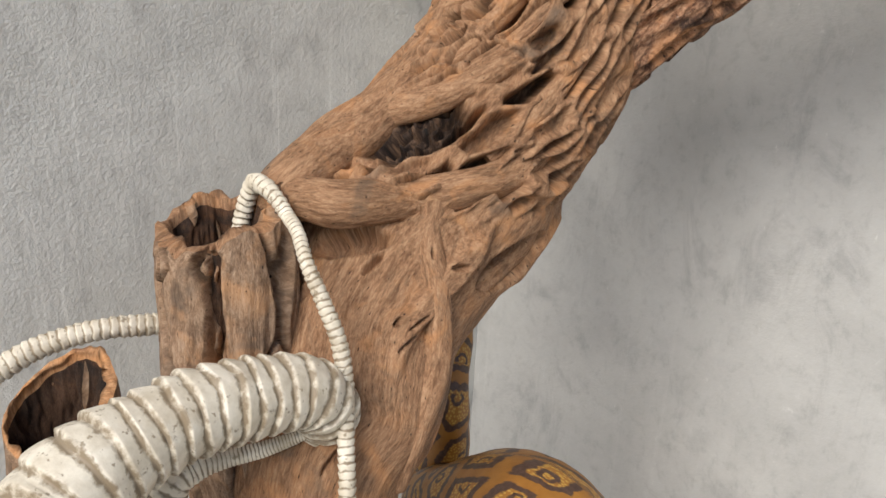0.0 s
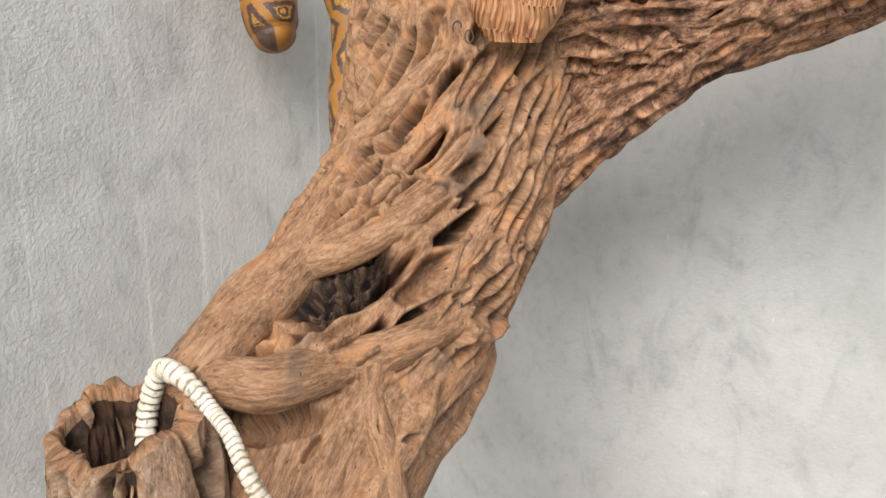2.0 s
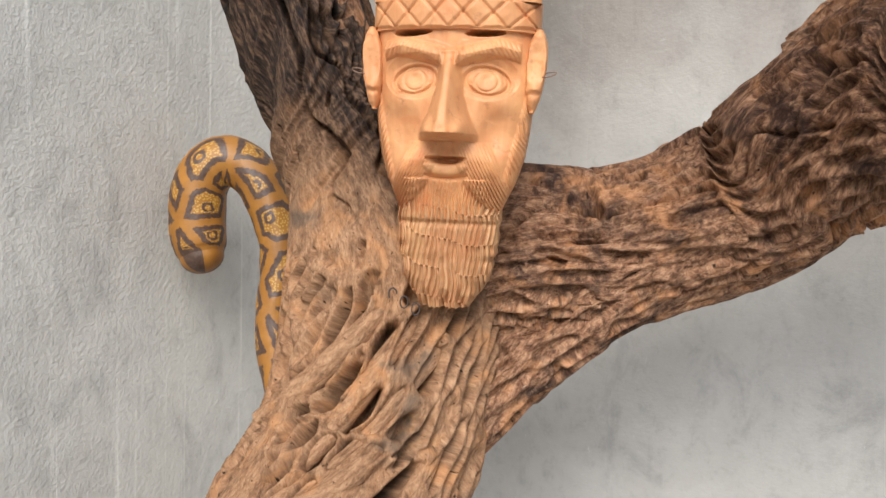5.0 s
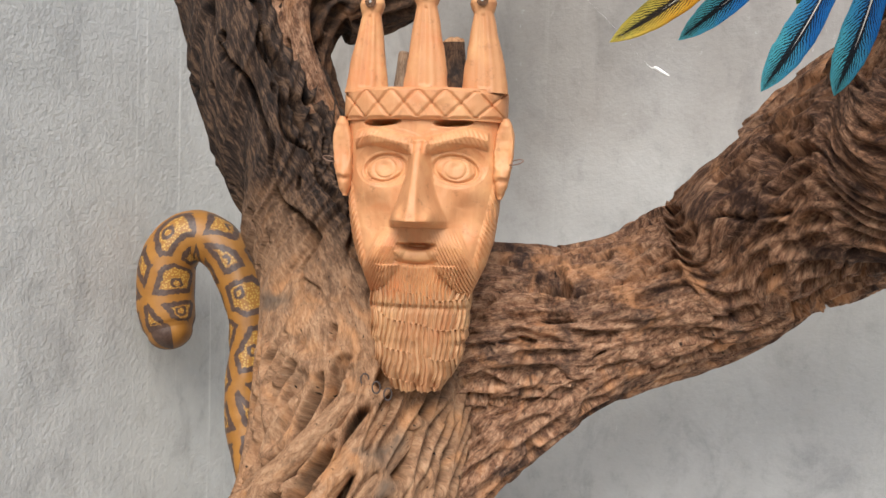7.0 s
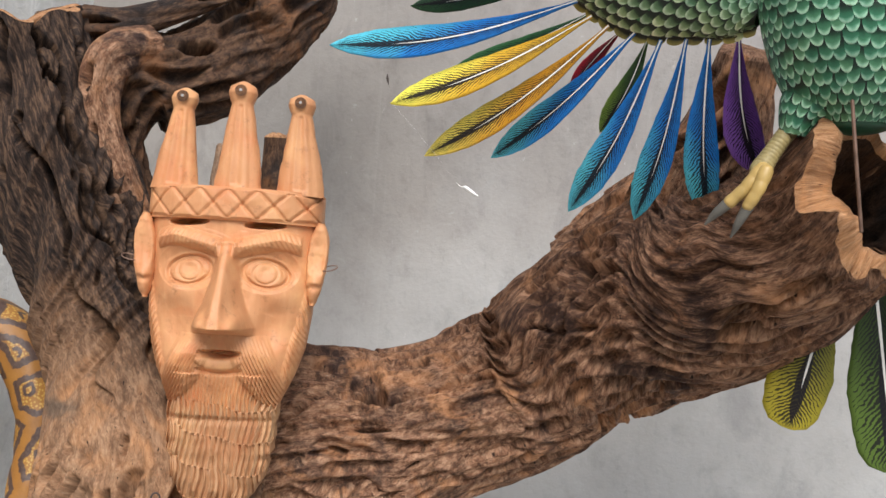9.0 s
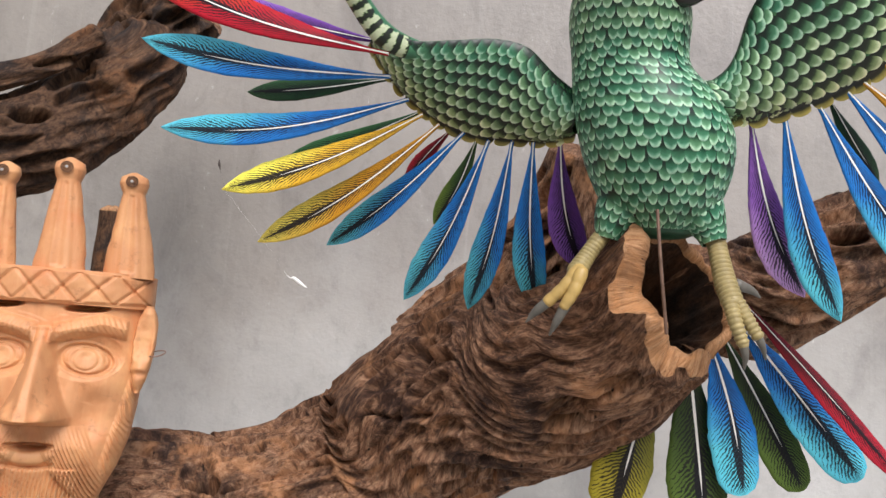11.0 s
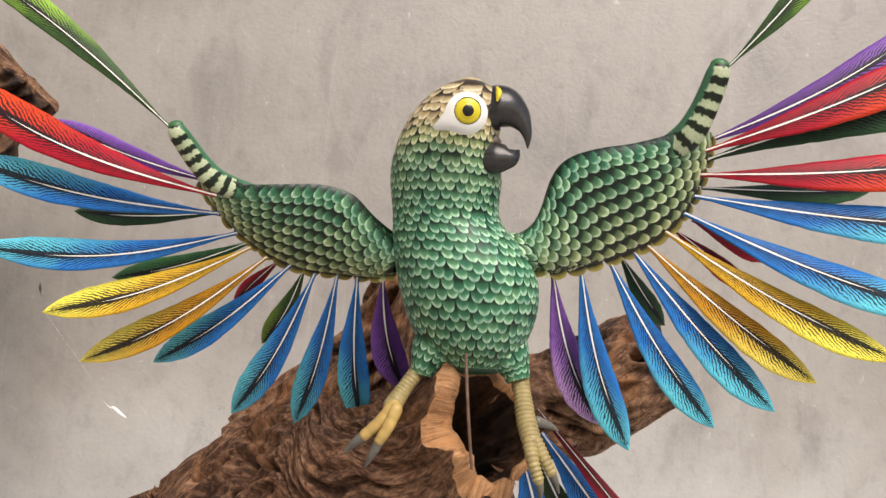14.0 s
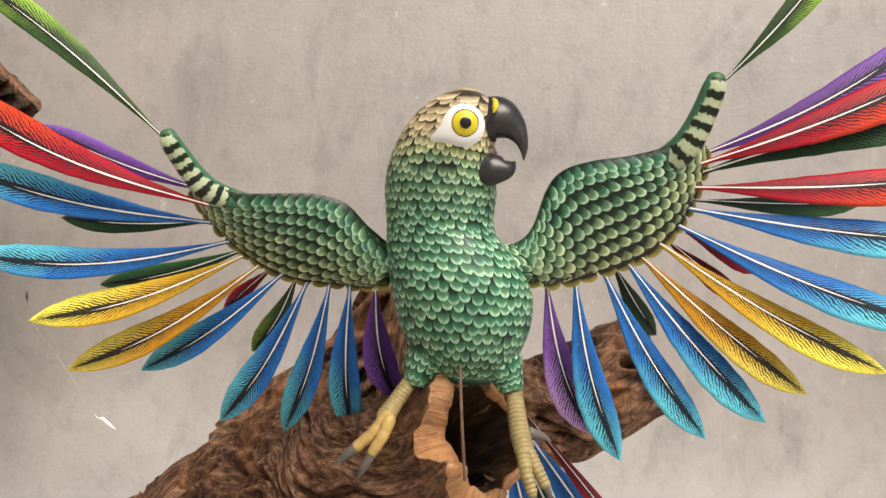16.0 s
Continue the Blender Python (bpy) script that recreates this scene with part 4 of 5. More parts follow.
    h = h + (0.0040 + 0.0015 * np.sin((A + 0.42 * Z) * 1500 + 2.5 * hair)) * sb
    # chin hair
    ch = (Z < -0.094) * np.clip(1 - A / 0.044, 0, 1)
    h = h + (0.003 + 0.0022 * np.sin(X * 1900 + 3 * np.sin(Z * 90) + hair)) * np.minimum(1, ch * 3)
    # knife facets
    f1, f2, rnd = cells(X / 0.012 + 3.3 + 0.3 * Z / 0.012, Z / 0.020 + 9.1)
    h = h + 0.0012 * fbm(np.stack([X * 75, Z * 42, 0 * X], -1), 2) + 0.0009 * f1 * (rnd - 0.3)
    # the two slots below the band
    for cx in (-0.037, 0.031):
        h = h - 0.030 * np.clip(1.5 - 1.5 * np.hypot((X - cx) / 0.019, (Z - 0.0465 - 0.06 * (X - cx)) / 0.0042), 0, 1)
    return h


def face_grid(b, zs, hw, relief, material, cols=150):
    v = np.sin(np.linspace(-np.pi / 2, np.pi / 2, cols))
    X = hw[:, None] * v[None]
    Z = zs[:, None] + 0 * X
    h = relief(X, Z, hw[:, None])
    b.grid(np.stack([X, -h, Z], -1), material, wrap=False)
    b.grid(np.stack([X, 0.008 + 0 * X, Z], -1), material, flip=True)
    for k in (0, -1):
        side = np.stack([np.stack([X[:, k], -h[:, k], Z[:, k]], -1), np.stack([X[:, k], 0.008 + 0 * h[:, k], Z[:, k]], -1)], 1)
        b.grid(side, material, flip=k == 0)
        lid = np.stack([np.stack([X[k], -h[k], Z[k]], -1), np.stack([X[k], 0.008 + 0 * h[k], Z[k]], -1)], 0)
        b.grid(lid, material, flip=k != 0)


mask = tagged(new("carved_mask"), "pale orange carved wooden mask with pointed crown and beard", "carved mask")
mask.matrix_world = pose(0.612, -0.519, 1.544, 0, 0, 19) @ Matrix.Diagonal((1.04, 1, 1, 1))
b = Builder()
zs = np.linspace(0.052, -0.134, 230)
hw = np.interp(-zs, [-0.052, 0.0, 0.04, 0.07, 0.095, 0.115, 0.127, 0.134], [0.0785, 0.0775, 0.0745, 0.0705, 0.0630, 0.0540, 0.0490, 0.0450])
face_grid(b, zs, hw, mask_relief, mask_wood, 190)
b.object("face", mask, "carved face with heavy brows, straight nose and moustache")


# lattice band of the crown
def band_relief(X, Z, hw):
    v = np.clip(np.abs(X) / hw, 0, 1)
    h = 0.047 * np.sqrt(np.clip(1 - v ** 2.4, 0, 1)) + 0.004
    q = (Z - 0.0645) / 0.0145
    wob = 0.10 * value_noise(np.stack([X * 40, Z * 40, 0 * X + 4], -1))
    for sgn in (1, -1):
        d = ((X / 0.026 + sgn * q * 0.5 + wob) % 1) - 0.5
        h = h - 0.0032 * gauss(d, 0.060) * (np.abs(q) < 0.90)
    h = h + 0.0012 * fbm(np.stack([X * 70, Z * 70, 0 * X], -1), 2)
    return h - 0.0035 * np.clip((np.abs(q) - 0.78 - wob) / 0.2, 0, 1)


b = Builder()
face_grid(b, np.linspace(0.080, 0.049, 60), np.full(60, 0.0805), band_relief, mask_wood)
b.object("crown_band", mask, "crown band cut with crossing grooves")
# three crown points with rounded knobs, each nailed through the knob
for cx, lean, top, wd, back in ((-0.0575, 0.005, 0.175, 0.021, 0.016), (0.003, -0.001, 0.182, 0.022, 0.002), (0.0585, -0.004, 0.176, 0.022, 0.014)):
    b = Builder()
    zz = np.linspace(0.077, top, 70)
    q = (zz - 0.077) / (top - 0.077)
    w = np.interp(q, [0, 0.3, 0.66, 0.80, 0.84, 0.90, 0.96, 1.0], [wd, wd * 0.84, wd * 0.56, wd * 0.44, wd * 0.52, wd * 0.60, wd * 0.54, wd * 0.18])
    dp = np.interp(q, [0, 0.8, 0.9, 1.0], [0.014, 0.010, 0.013, 0.004])
    th = np.linspace(0, 2 * np.pi, 56, endpoint=False)
    low = (q < 0.78)[:, None]
    crease = 1 - 0.22 * gauss((np.sin(th)[None] - 1) + 0 * q[:, None], 0.02) * ((q > 0.05)[:, None] & low) - 0.10 * gauss(np.cos(th)[None] + 0.45 + 0 * q[:, None], 0.1) * low - 0.08 * gauss(np.cos(th)[None] - 0.60 + 0 * q[:, None], 0.1) * low
    crease = crease + 0.05 * fbm(np.stack([np.cos(th)[None] * 1.5 + cx * 90 + 0 * zz[:, None], np.sin(th)[None] * 1.5 + 0 * zz[:, None], zz[:, None] * 60 + 0 * th[None]], -1), 2)
    ctr = cx + lean * q
    pts = np.stack([ctr[:, None] + w[:, None] * np.cos(th) * crease, -(0.034 - back) - dp[:, None] * np.sin(th) * crease, zz[:, None] + 0 * th], -1)
    b.grid(pts, mask_wood, wrap=True)
    tip = pts[-1].mean(0)
    b.grid(np.array([pts[-1], tip + (pts[-1] - tip) * 0.5 + np.array([0, 0, 0.0008]), tip + (pts[-1] - tip) * 0.02 + np.array([0, 0, 0.001])]), mask_wood, wrap=True)
    point = b.object("crown_point", mask)
    zt = 0.077 + 0.90 * (top - 0.077)
    rad = np.linspace(0.0054, 0, 5)
    plug = np.stack([cx + lean + rad[:, None] * np.cos(th), -(0.034 - back) - 0.0135 - 0.0012 * np.cos(rad / 0.0062 * 1.5)[:, None] + 0 * th, zt + rad[:, None] * np.sin(th)], -1)
    b = Builder()
    b.grid(plug[:4], wood_brown, wrap=True)
    b.grid(plug[3:] + np.array([0, -0.0008, 0]), nail_mat, wrap=True)
    b.object("nail", point, "dull nail head in a brown hole")
# ears: a rolled rim round a carved hollow, with a lobe; a loop of wire through each
for sx in (-1, 1):
    b = Builder()
    u = np.linspace(0, 1, 60)[:, None]
    th = np.linspace(0, 2 * np.pi, 48, endpoint=False)[None]
    wd = 0.0112 * np.sin(np.pi * np.clip(u, 0.02, 0.98)) ** 0.42 * (1 - 0.30 * u)
    zc = 0.053 - 0.080 * u
    bowl = gauss(np.sin(th) - 1, 0.40) * np.clip(np.sin(np.pi * np.clip((u - 0.10) / 0.62, 0, 1)), 0, 1) ** 0.6
    notch = 0.35 * gauss(u - 0.78, 0.035) * (np.sin(th) > 0)
    pts = np.stack([sx * (0.0800 - 0.004 * u) + wd * np.cos(th), -0.020 - 0.016 * np.sin(th) * (1 - 0.62 * bowl - notch) * np.sin(np.pi * np.clip(u, 0.03, 0.97)) ** 0.5, zc + 0 * th], -1)
    pts = pts + 0.0006 * fbm(pts * 160, 2)[..., None]
    b.grid(pts, mask_wood, wrap=True)
    ear = b.object("ear", mask)
    b = Builder()
    ringlet = [(sx * 0.0905 + 0.007 * math.cos(a) * sx, -0.026 + 0.004 * math.sin(a), 0.010 + 0.0030 * math.sin(a + 0.6), 0.0006) for a in np.linspace(-2.6, 2.2, 9)]
    b.grid(sweep(ringlet, 0.002, 6)[0], wire_mat, wrap=True)
    b.object("wire_loop", ear, "thin rusty wire through the ear")
# long lower beard with cut strands
zs = np.linspace(-0.112, -0.2225, 170)
edge_wave = 0.0016 * value_noise(np.stack([zs * 160, 0 * zs, 0 * zs], -1))
hw = edge_wave + np.interp(-zs, [0.110, 0.135, 0.17, 0.195, 0.210, 0.2225], [0.0480, 0.0505, 0.0465, 0.0405, 0.0335, 0.0235])


def beard_relief(X, Z, hw):
    v = np.clip(np.abs(X) / hw, 0, 1)
    h = 0.023 * np.sqrt(np.clip(1 - v ** 2.6, 0, 1)) + 0.013
    tier = np.floor((Z + 0.012 * value_noise(np.stack([X * 45, 0 * X, 0 * X], -1))) / 0.030)
    wave = X * 1150 + 1.5 * np.sin(Z * 130 + X * 30 + 2 * tier) + 2.0 * value_noise(np.stack([X * 120, Z * 60, tier * 1.7], -1))
    notch = np.clip((-0.203 - Z) / 0.016, 0, 1) * (gauss(X - 0.001, 0.004) + 0.6 * gauss(X + 0.017, 0.003) + 0.5 * gauss(X - 0.016, 0.003))
    return h + 0.0027 * np.sin(wave) + 0.0013 * np.sin(2.3 * wave + 1) - 0.012 * notch - 0.003 * gauss(Z + 0.138, 0.003) + 0.0012 * fbm(np.stack([X * 200, Z * 90, 0 * X], -1), 2)


b = Builder()
face_grid(b, zs, hw, beard_relief, beard_wood, 200)
b.object("beard", mask, "long rough beard cut into wavy strands")


# ---------------------------------------------------------------- the parrot figure
def on_grid(a, i, j, wrap):
    """Values of the grid a at fractional places i, j."""
    n, m = a.shape[:2]
    i = np.clip(i, 0, n - 1.001)
    j = j % m if wrap else np.clip(j, 0, m - 1.001)
    i0, j0 = np.floor(i).astype(int), np.floor(j).astype(int)
    fi, fj = (i - i0)[..., None], (j - j0)[..., None]
    j1 = (j0 + 1) % m if wrap else j0 + 1
    return (a[i0, j0] * (1 - fi) + a[i0 + 1, j0] * fi) * (1 - fj) + (a[i0, j1] * (1 - fi) + a[i0 + 1, j1] * fi) * fj


SCALE_T = np.array([-0.30, 0.0, 0.30, 0.58, 0.80, 0.93, 1.0])
SCALE_W = np.array([0.92, 0.97, 1.0, 0.97, 0.82, 0.58, 0.26])
SCALE_H = np.array([0.05, 0.40, 0.65, 0.85, 1.0, 1.0, 0.9])


def painted_scale(b, P, N, i, j, down, side, width, length, lift, zone, wrap=True, way=None):
    """One tongue-shaped scale that hugs the surface P with normals N. down, side: grid steps for a metre each way."""
    x = np.linspace(-1, 1, 7)
    t, w = SCALE_T[:, None] * length + 0 * x, 0.5 * width * SCALE_W[:, None] * x
    gi, gj = i + down[0] * t + side[0] * w, j + down[1] * t + side[1] * w
    nrm = unit(on_grid(N, gi, gj, wrap))
    pts = on_grid(P, gi, gj, wrap) + nrm * (lift * (SCALE_H[:, None] * (1 - 0.25 * np.abs(x)) + 0.5))[..., None]
    if way is not None:
        over = np.maximum(0, gj - (P.shape[1] - 1.001)) / down[1]
        pts = pts + way * over[..., None]
    pts = np.concatenate([pts, (pts[-1] - nrm[-1] * lift * 1.5)[None]], 0)
    u = np.r_[(SCALE_T + 0.3) / 1.3, 1.0]
    b.grid(pts, scale_mat, np.stack(np.meshgrid(u, x, indexing="ij"), -1), zone=zone, flip=True)


def scaled_tube(b, P, N, s, r, first, last, pitch, around, zone_at, skip=None, lean=0.0):
    """Staggered rows of scales round a tube, from length first down to length last; each scale points to smaller s when last < first."""
    sides, ds = P.shape[1], s[1] - s[0]
    way = -1.0 if last < first else 1.0
    sv, row = first, 0
    while (sv - last) * way < 0:
        i = sv / ds
        rr = float(np.interp(sv, s, r))
        n = around if around and rr > 0.034 else max(7, int(2 * np.pi * rr / 0.0082))
        step = pitch(rr)
        for q in range(n):
            j = (q + 0.5 * (row % 2) + RNG.normal(0, 0.09)) / n * sides
            at = on_grid(P, np.array(i), np.array(j), True)
            if skip is not None and skip(at):
                continue
            width = 2 * np.pi * rr / n
            per = sides / (2 * np.pi * rr)
            painted_scale(b, P, N, i + RNG.normal(0, 0.6), j, (way / ds, lean * per), (RNG.normal(0, 0.10) / ds, -way * per), width * 1.06 * RNG.uniform(0.90, 1.05), step * RNG.uniform(1.68, 1.85), 0.00045, zone_at(at, sv))
        sv += way * step
        row += 1


figure = tagged(new("parrot_figure"), "green scaled wooden parrot figure with spread wings on driftwood", "carved parrot")
figure.matrix_world = pose(1.14, -0.62, 1.60)
FROM_FIGURE = pose(-1.14, 0.62, -1.60)
FRONT = np.array([-0.05, -0.99, 0.10])


def figure_part(b, name, parent=None, label="", kind=""):
    """Links what b holds as a part of the parrot, or as a sub-part of one of its parts."""
    ob = b.object(name, parent or figure, label)
    if parent is None:
        ob.matrix_parent_inverse = FROM_FIGURE
    return tagged(ob, kind=kind)


def rounded_end(b, p, tan, r, material, k, f, depth, steps=6):
    ctr = p[k].mean(0)
    b.grid(np.array([p[k]] + [ctr + (p[k] - ctr) * math.cos(a) + tan[k] * f * r * depth * math.sin(a) for a in np.linspace(0.2, 1.56, steps)]), material, wrap=True, flip=f < 0)


BODY = [(1.145, -0.599, 1.677, 0.0290), (1.145, -0.602, 1.684, 0.0360), (1.143, -0.609, 1.694, 0.0430), (1.140, -0.619, 1.720, 0.0535), (1.135, -0.627, 1.747, 0.0568), (1.125, -0.634, 1.772, 0.0515),
        (1.114, -0.644, 1.793, 0.0425), (1.111, -0.659, 1.821, 0.0432), (1.111, -0.673, 1.847, 0.0378), (1.117, -0.682, 1.868, 0.0320), (1.122, -0.688, 1.882, 0.0215), (1.124, -0.690, 1.888, 0.010)]
EYE_AT = np.array((1.119, -0.735, 1.849))
b = Builder()
p, out, s, th, c, tan = sweep(BODY, 0.0016, 72, 0.95, FRONT, (0.0, -0.10, 1.0))
b.grid(p, under_mat, wrap=True)
rounded_end(b, p, tan, c[0, 3], under_mat, 0, -1, 0.25)
rounded_end(b, p, tan, c[-1, 3], tan_mat, -1, 1, 0.35)
# swelling of the breast towards the far wing
SHOULDER = [(1.135, -0.618, 1.752, 0.034), (1.152, -0.626, 1.760, 0.0270), (1.166, -0.632, 1.765, 0.0205), (1.180, -0.638, 1.769, 0.0160), (1.194, -0.645, 1.774, 0.0125)]
sp, sout, ss, sth, sc, stan = sweep(SHOULDER, 0.0016, 48, 0.9, FRONT)
b.grid(sp, under_mat, wrap=True)
body = figure_part(b, "body", label="smooth carved body under dark green paint")



def body_zone(at, sv):
    head = np.clip((at[2] - EYE_AT[2] + 0.018) / 0.028, 0, 1)
    return 2.0 * head if head > 0.25 else 0.04 + 0.40 * np.clip((at[2] - EYE_AT[2] + 0.050) / 0.045, 0, 1) + 0.3 * np.clip((0.012 - sv) / 0.02, 0, 1)


b = Builder()
scaled_tube(b, p, out, s, c[:, 3], s[-1] - 0.001, 0.003, lambda r: 0.0064 + 0.0014 * np.clip((r - 0.034) / 0.02, 0, 1), 38, body_zone,
            lambda at: np.linalg.norm(at - EYE_AT) < 0.0125)
scaled_tube(b, sp, sout, ss, sc[:, 3], 0.018, ss[-1] - 0.004, lambda r: 0.0066, 0, lambda at, sv: 0.30, lean=-0.7)
figure_part(b, "scale_coat", body, "rows of green and tan painted scales", "stuff")

# eye: white patch with a point behind, yellow ring, dark outline and pupil
en = unit(EYE_AT - np.array((1.118, -0.678, 1.864)))
ex_ = unit(np.array((1.137, -0.713, 1.858)) - np.array((1.097, -0.709, 1.853)))
ex_ = unit(ex_ - (ex_ @ en) * en)
ez = unit(np.cross(en, ex_))
ez = ez if ez[2] > 0 else -ez
th = np.linspace(0, 2 * np.pi, 60, endpoint=False)
patch_r = 0.0150 * (1 + 0.78 * np.exp(-(np.abs(th - 3.50) / 0.24) ** 1.3))


def on_head(x, y, lift):
    """A place on the side of the head near the eye, x towards the beak, y up."""
    return EYE_AT + ex_ * x + ez * y - en * (x * x + y * y) / (2 * 0.036) + en * lift


def eye_disc(name, r, material, lift, dx=0.0, dy=0.0, parent=None, label=""):
    b = Builder()
    rings = []
    for f in np.linspace(1, 0, 7):
        rings.append([on_head(dx + a * f * math.cos(t), dy + a * f * math.sin(t), lift * min(1.0, 0.35 + 3 * (1 - f))) for a, t in zip(np.broadcast_to(r, th.shape), th)])
    b.grid(np.array(rings), material, wrap=True)
    return figure_part(b, name, parent, label)


eye = eye_disc("eye", patch_r, white_mat, 0.0024, 0.0005, -0.0005, label="white teardrop eye patch")
eye_disc("eye_outline", 0.0112, black_mat, 0.0030, 0.0012, 0.0010, eye, "thin black ring")
eye_disc("iris", 0.0103, yellow_mat, 0.0036, 0.0012, 0.0010, eye, "bright yellow iris")
eye_disc("iris_ring", 0.0077, iris_mat, 0.0039, 0.0012, 0.0010, eye, "thin olive ring")
eye_disc("inner_iris", 0.0072, yellow_mat, 0.0042, 0.0012, 0.0010, eye, "yellow inner ring")
eye_disc("pupil", 0.0052, black_mat, 0.0047, 0.0012, 0.0010, eye, "glossy black pupil")


# hooked beak of two halves
def taper(b, rows, material, step, sides, ratio=1.0, front=FRONT):
    p, out, s, th, c, tan = sweep(rows, step, sides, ratio, front)
    b.grid(p, material, wrap=True)
    rounded_end(b, p, tan, c[0, 3], material, 0, -1, 0.8, 5)
    rounded_end(b, p, tan, c[-1, 3], material, -1, 1, 0.8, 5)


b = Builder()
taper(b, [(1.136, -0.691, 1.8665, 0.0168), (1.143, -0.692, 1.8685, 0.0176), (1.1485, -0.693, 1.8690, 0.0172), (1.1545, -0.694, 1.8665, 0.0146), (1.1610, -0.695, 1.8615, 0.0100), (1.1660, -0.696, 1.8540, 0.0056), (1.1685, -0.696, 1.8465, 0.0031), (1.1690, -0.696, 1.8385, 0.0006)], beak_mat, 0.0008, 40, 0.80)
figure_part(b, "upper_beak", label="hooked black lacquered upper beak")
b = Builder()
taper(b, [(1.139, -0.688, 1.831, 0.0118), (1.146, -0.689, 1.8310, 0.0125), (1.1515, -0.690, 1.8312, 0.0110), (1.1570, -0.691, 1.8320, 0.0080), (1.1610, -0.691, 1.8350, 0.0044), (1.1630, -0.691, 1.8375, 0.0012)], beak_mat, 0.0008, 32, 0.78)
figure_part(b, "lower_beak", label="black lacquered lower beak")
b = Builder()
taper(b, [(1.135, -0.686, 1.846, 0.0090), (1.141, -0.688, 1.845, 0.0070), (1.146, -0.690, 1.844, 0.0040), (1.149, -0.690, 1.8435, 0.0010)], tongue_mat, 0.001, 24, 0.6)
figure_part(b, "tongue", label="brown painted mouth")
b = Builder()
taper(b, [(1.1420, -0.7085, 1.8790, 0.0010), (1.1435, -0.7095, 1.8760, 0.0022), (1.1435, -0.7105, 1.8720, 0.0022), (1.1425, -0.7110, 1.8680, 0.0008)], yellow_mat, 0.0006, 12)
figure_part(b, "cere", label="small yellow mark above the beak")


def wing(top, bottom, rows_across, flip, tip_rows, band_at, band):
    """A thick carved wing between an upper and a lower edge, covered in painted scales, with a scalloped rim and a banded tip."""
    n = 90
    cu = [np.array(curve_through([q + (0,) for q in e], 0.001)[0])[:, :3] for e in (top, bottom)]
    cu = [np.stack([np.interp(np.linspace(0, 1, n), np.linspace(0, 1, len(e)), e[:, k]) for k in range(3)], 1) for e in cu]
    v = np.linspace(0, 1, 24)
    flat = cu[0][:, None] * (1 - v)[None, :, None] + cu[1][:, None] * v[None, :, None]
    nrm = unit(np.cross(np.gradient(flat, axis=0), np.gradient(flat, axis=1)))
    nrm *= np.where((nrm @ FRONT)[..., None] < 0, -1, 1)
    fat = np.sqrt(np.clip(1 - (2 * v - 1) ** 2, 0, 1))[None, :, None] * np.linspace(0.013, 0.006, n)[:, None, None]
    b = Builder()
    front = flat + nrm * fat
    b.grid(front, wing_mat, zone=0.0, flip=flip)
    b.grid(flat - nrm * fat * 0.6, wing_mat, flip=not flip)
    base = figure_part(b, "wing", label="thick spread wing with a scalloped olive rim")
    b = Builder()
    span = np.linalg.norm(cu[0] - cu[1], axis=1)
    length = np.r_[0, np.cumsum(np.linalg.norm(np.diff(flat[:, 14], axis=0), axis=1))]
    per_m = (n - 1) / length[-1]
    for k in range(rows_across + 1):
        last = k == rows_across
        f = max(0.0, (k - 0.45) / (rows_across - 0.30))
        step = 0.0090 if not last else 0.0125
        pos = 0.002 + (step / 2 if k % 2 else 0)
        while pos < length[-1] - 0.001:
            i = float(np.interp(pos, length, np.arange(n)))
            here, pos = pos, pos + step
            wide = float(np.interp(i, np.arange(n), span))
            if not last and wide < 0.034 and k % max(1, int(rows_across / max(1.0, wide / 0.0062))):
                continue
            tipf = np.clip((here / length[-1] - 0.70) / 0.15, 0, 1)
            zone = 3.0 if last else min(1.0, 0.10 + 1.0 * f ** 1.5 + 0.50 * tipf * f)
            a = (0.62 if not last else 0.15) + RNG.normal(0, 0.07)
            i = i + RNG.normal(0, 0.0005) * per_m
            down, across = (math.sin(a) * per_m, math.cos(a) * 23 / wide), (math.cos(a) * per_m, -math.sin(a) * 23 / wide)
            turned = 1.0 if flip else -1.0
            painted_scale(b, front, nrm, i, 23 * f if not last else 23 - 0.0030 * 23 / wide, down, (-turned * across[0], -turned * across[1]), step * 1.04 * RNG.uniform(0.92, 1.06), 0.0118 if not last else 0.0092,
                          0.00045 if not last else 0.0007, zone, False, unit(flat[int(i), 23] - flat[int(i), 19]))
    figure_part(b, "scale_coat", base, "green scales paling to olive at the rim", "stuff")
    # narrow tip: plain green along its back, cream and dark bands across its face
    b = Builder()
    p, out, s, th, c, tan = sweep(tip_rows, 0.0008, 40, 0.82, FRONT)
    jagged = 0.10 * value_noise(np.stack([np.cos(th)[None] * 5 + 0 * s[:, None], np.sin(th)[None] * 5 + 0 * s[:, None], s[:, None] * 300 + 0 * th[None]], -1))
    k = ((s[:, None] - s[-1]) / band + 0.15 + jagged) % 1
    face = np.cos(th[None] - band_at) + 2.0 * jagged > 0.12
    face = face & (s[:, None] > 0.34 * s[-1])
    u = np.where(face, np.where(k < 0.46, 0.36, 0.97), 0.70)
    b.grid(p, scale_mat, np.stack([u, 0 * u], -1), wrap=True, zone=np.where(face, 0.80, 0.18))
    ctr = p[-1].mean(0)
    b.grid(np.array([p[-1]] + [ctr + (p[-1] - ctr) * math.cos(a) + tan[-1] * c[-1, 3] * 0.7 * math.sin(a) for a in np.linspace(0.3, 1.56, 5)]), wing_mat, wrap=True)
    figure_part(b, "wing_tip", base, "narrow tip banded cream and dark green")
    return base


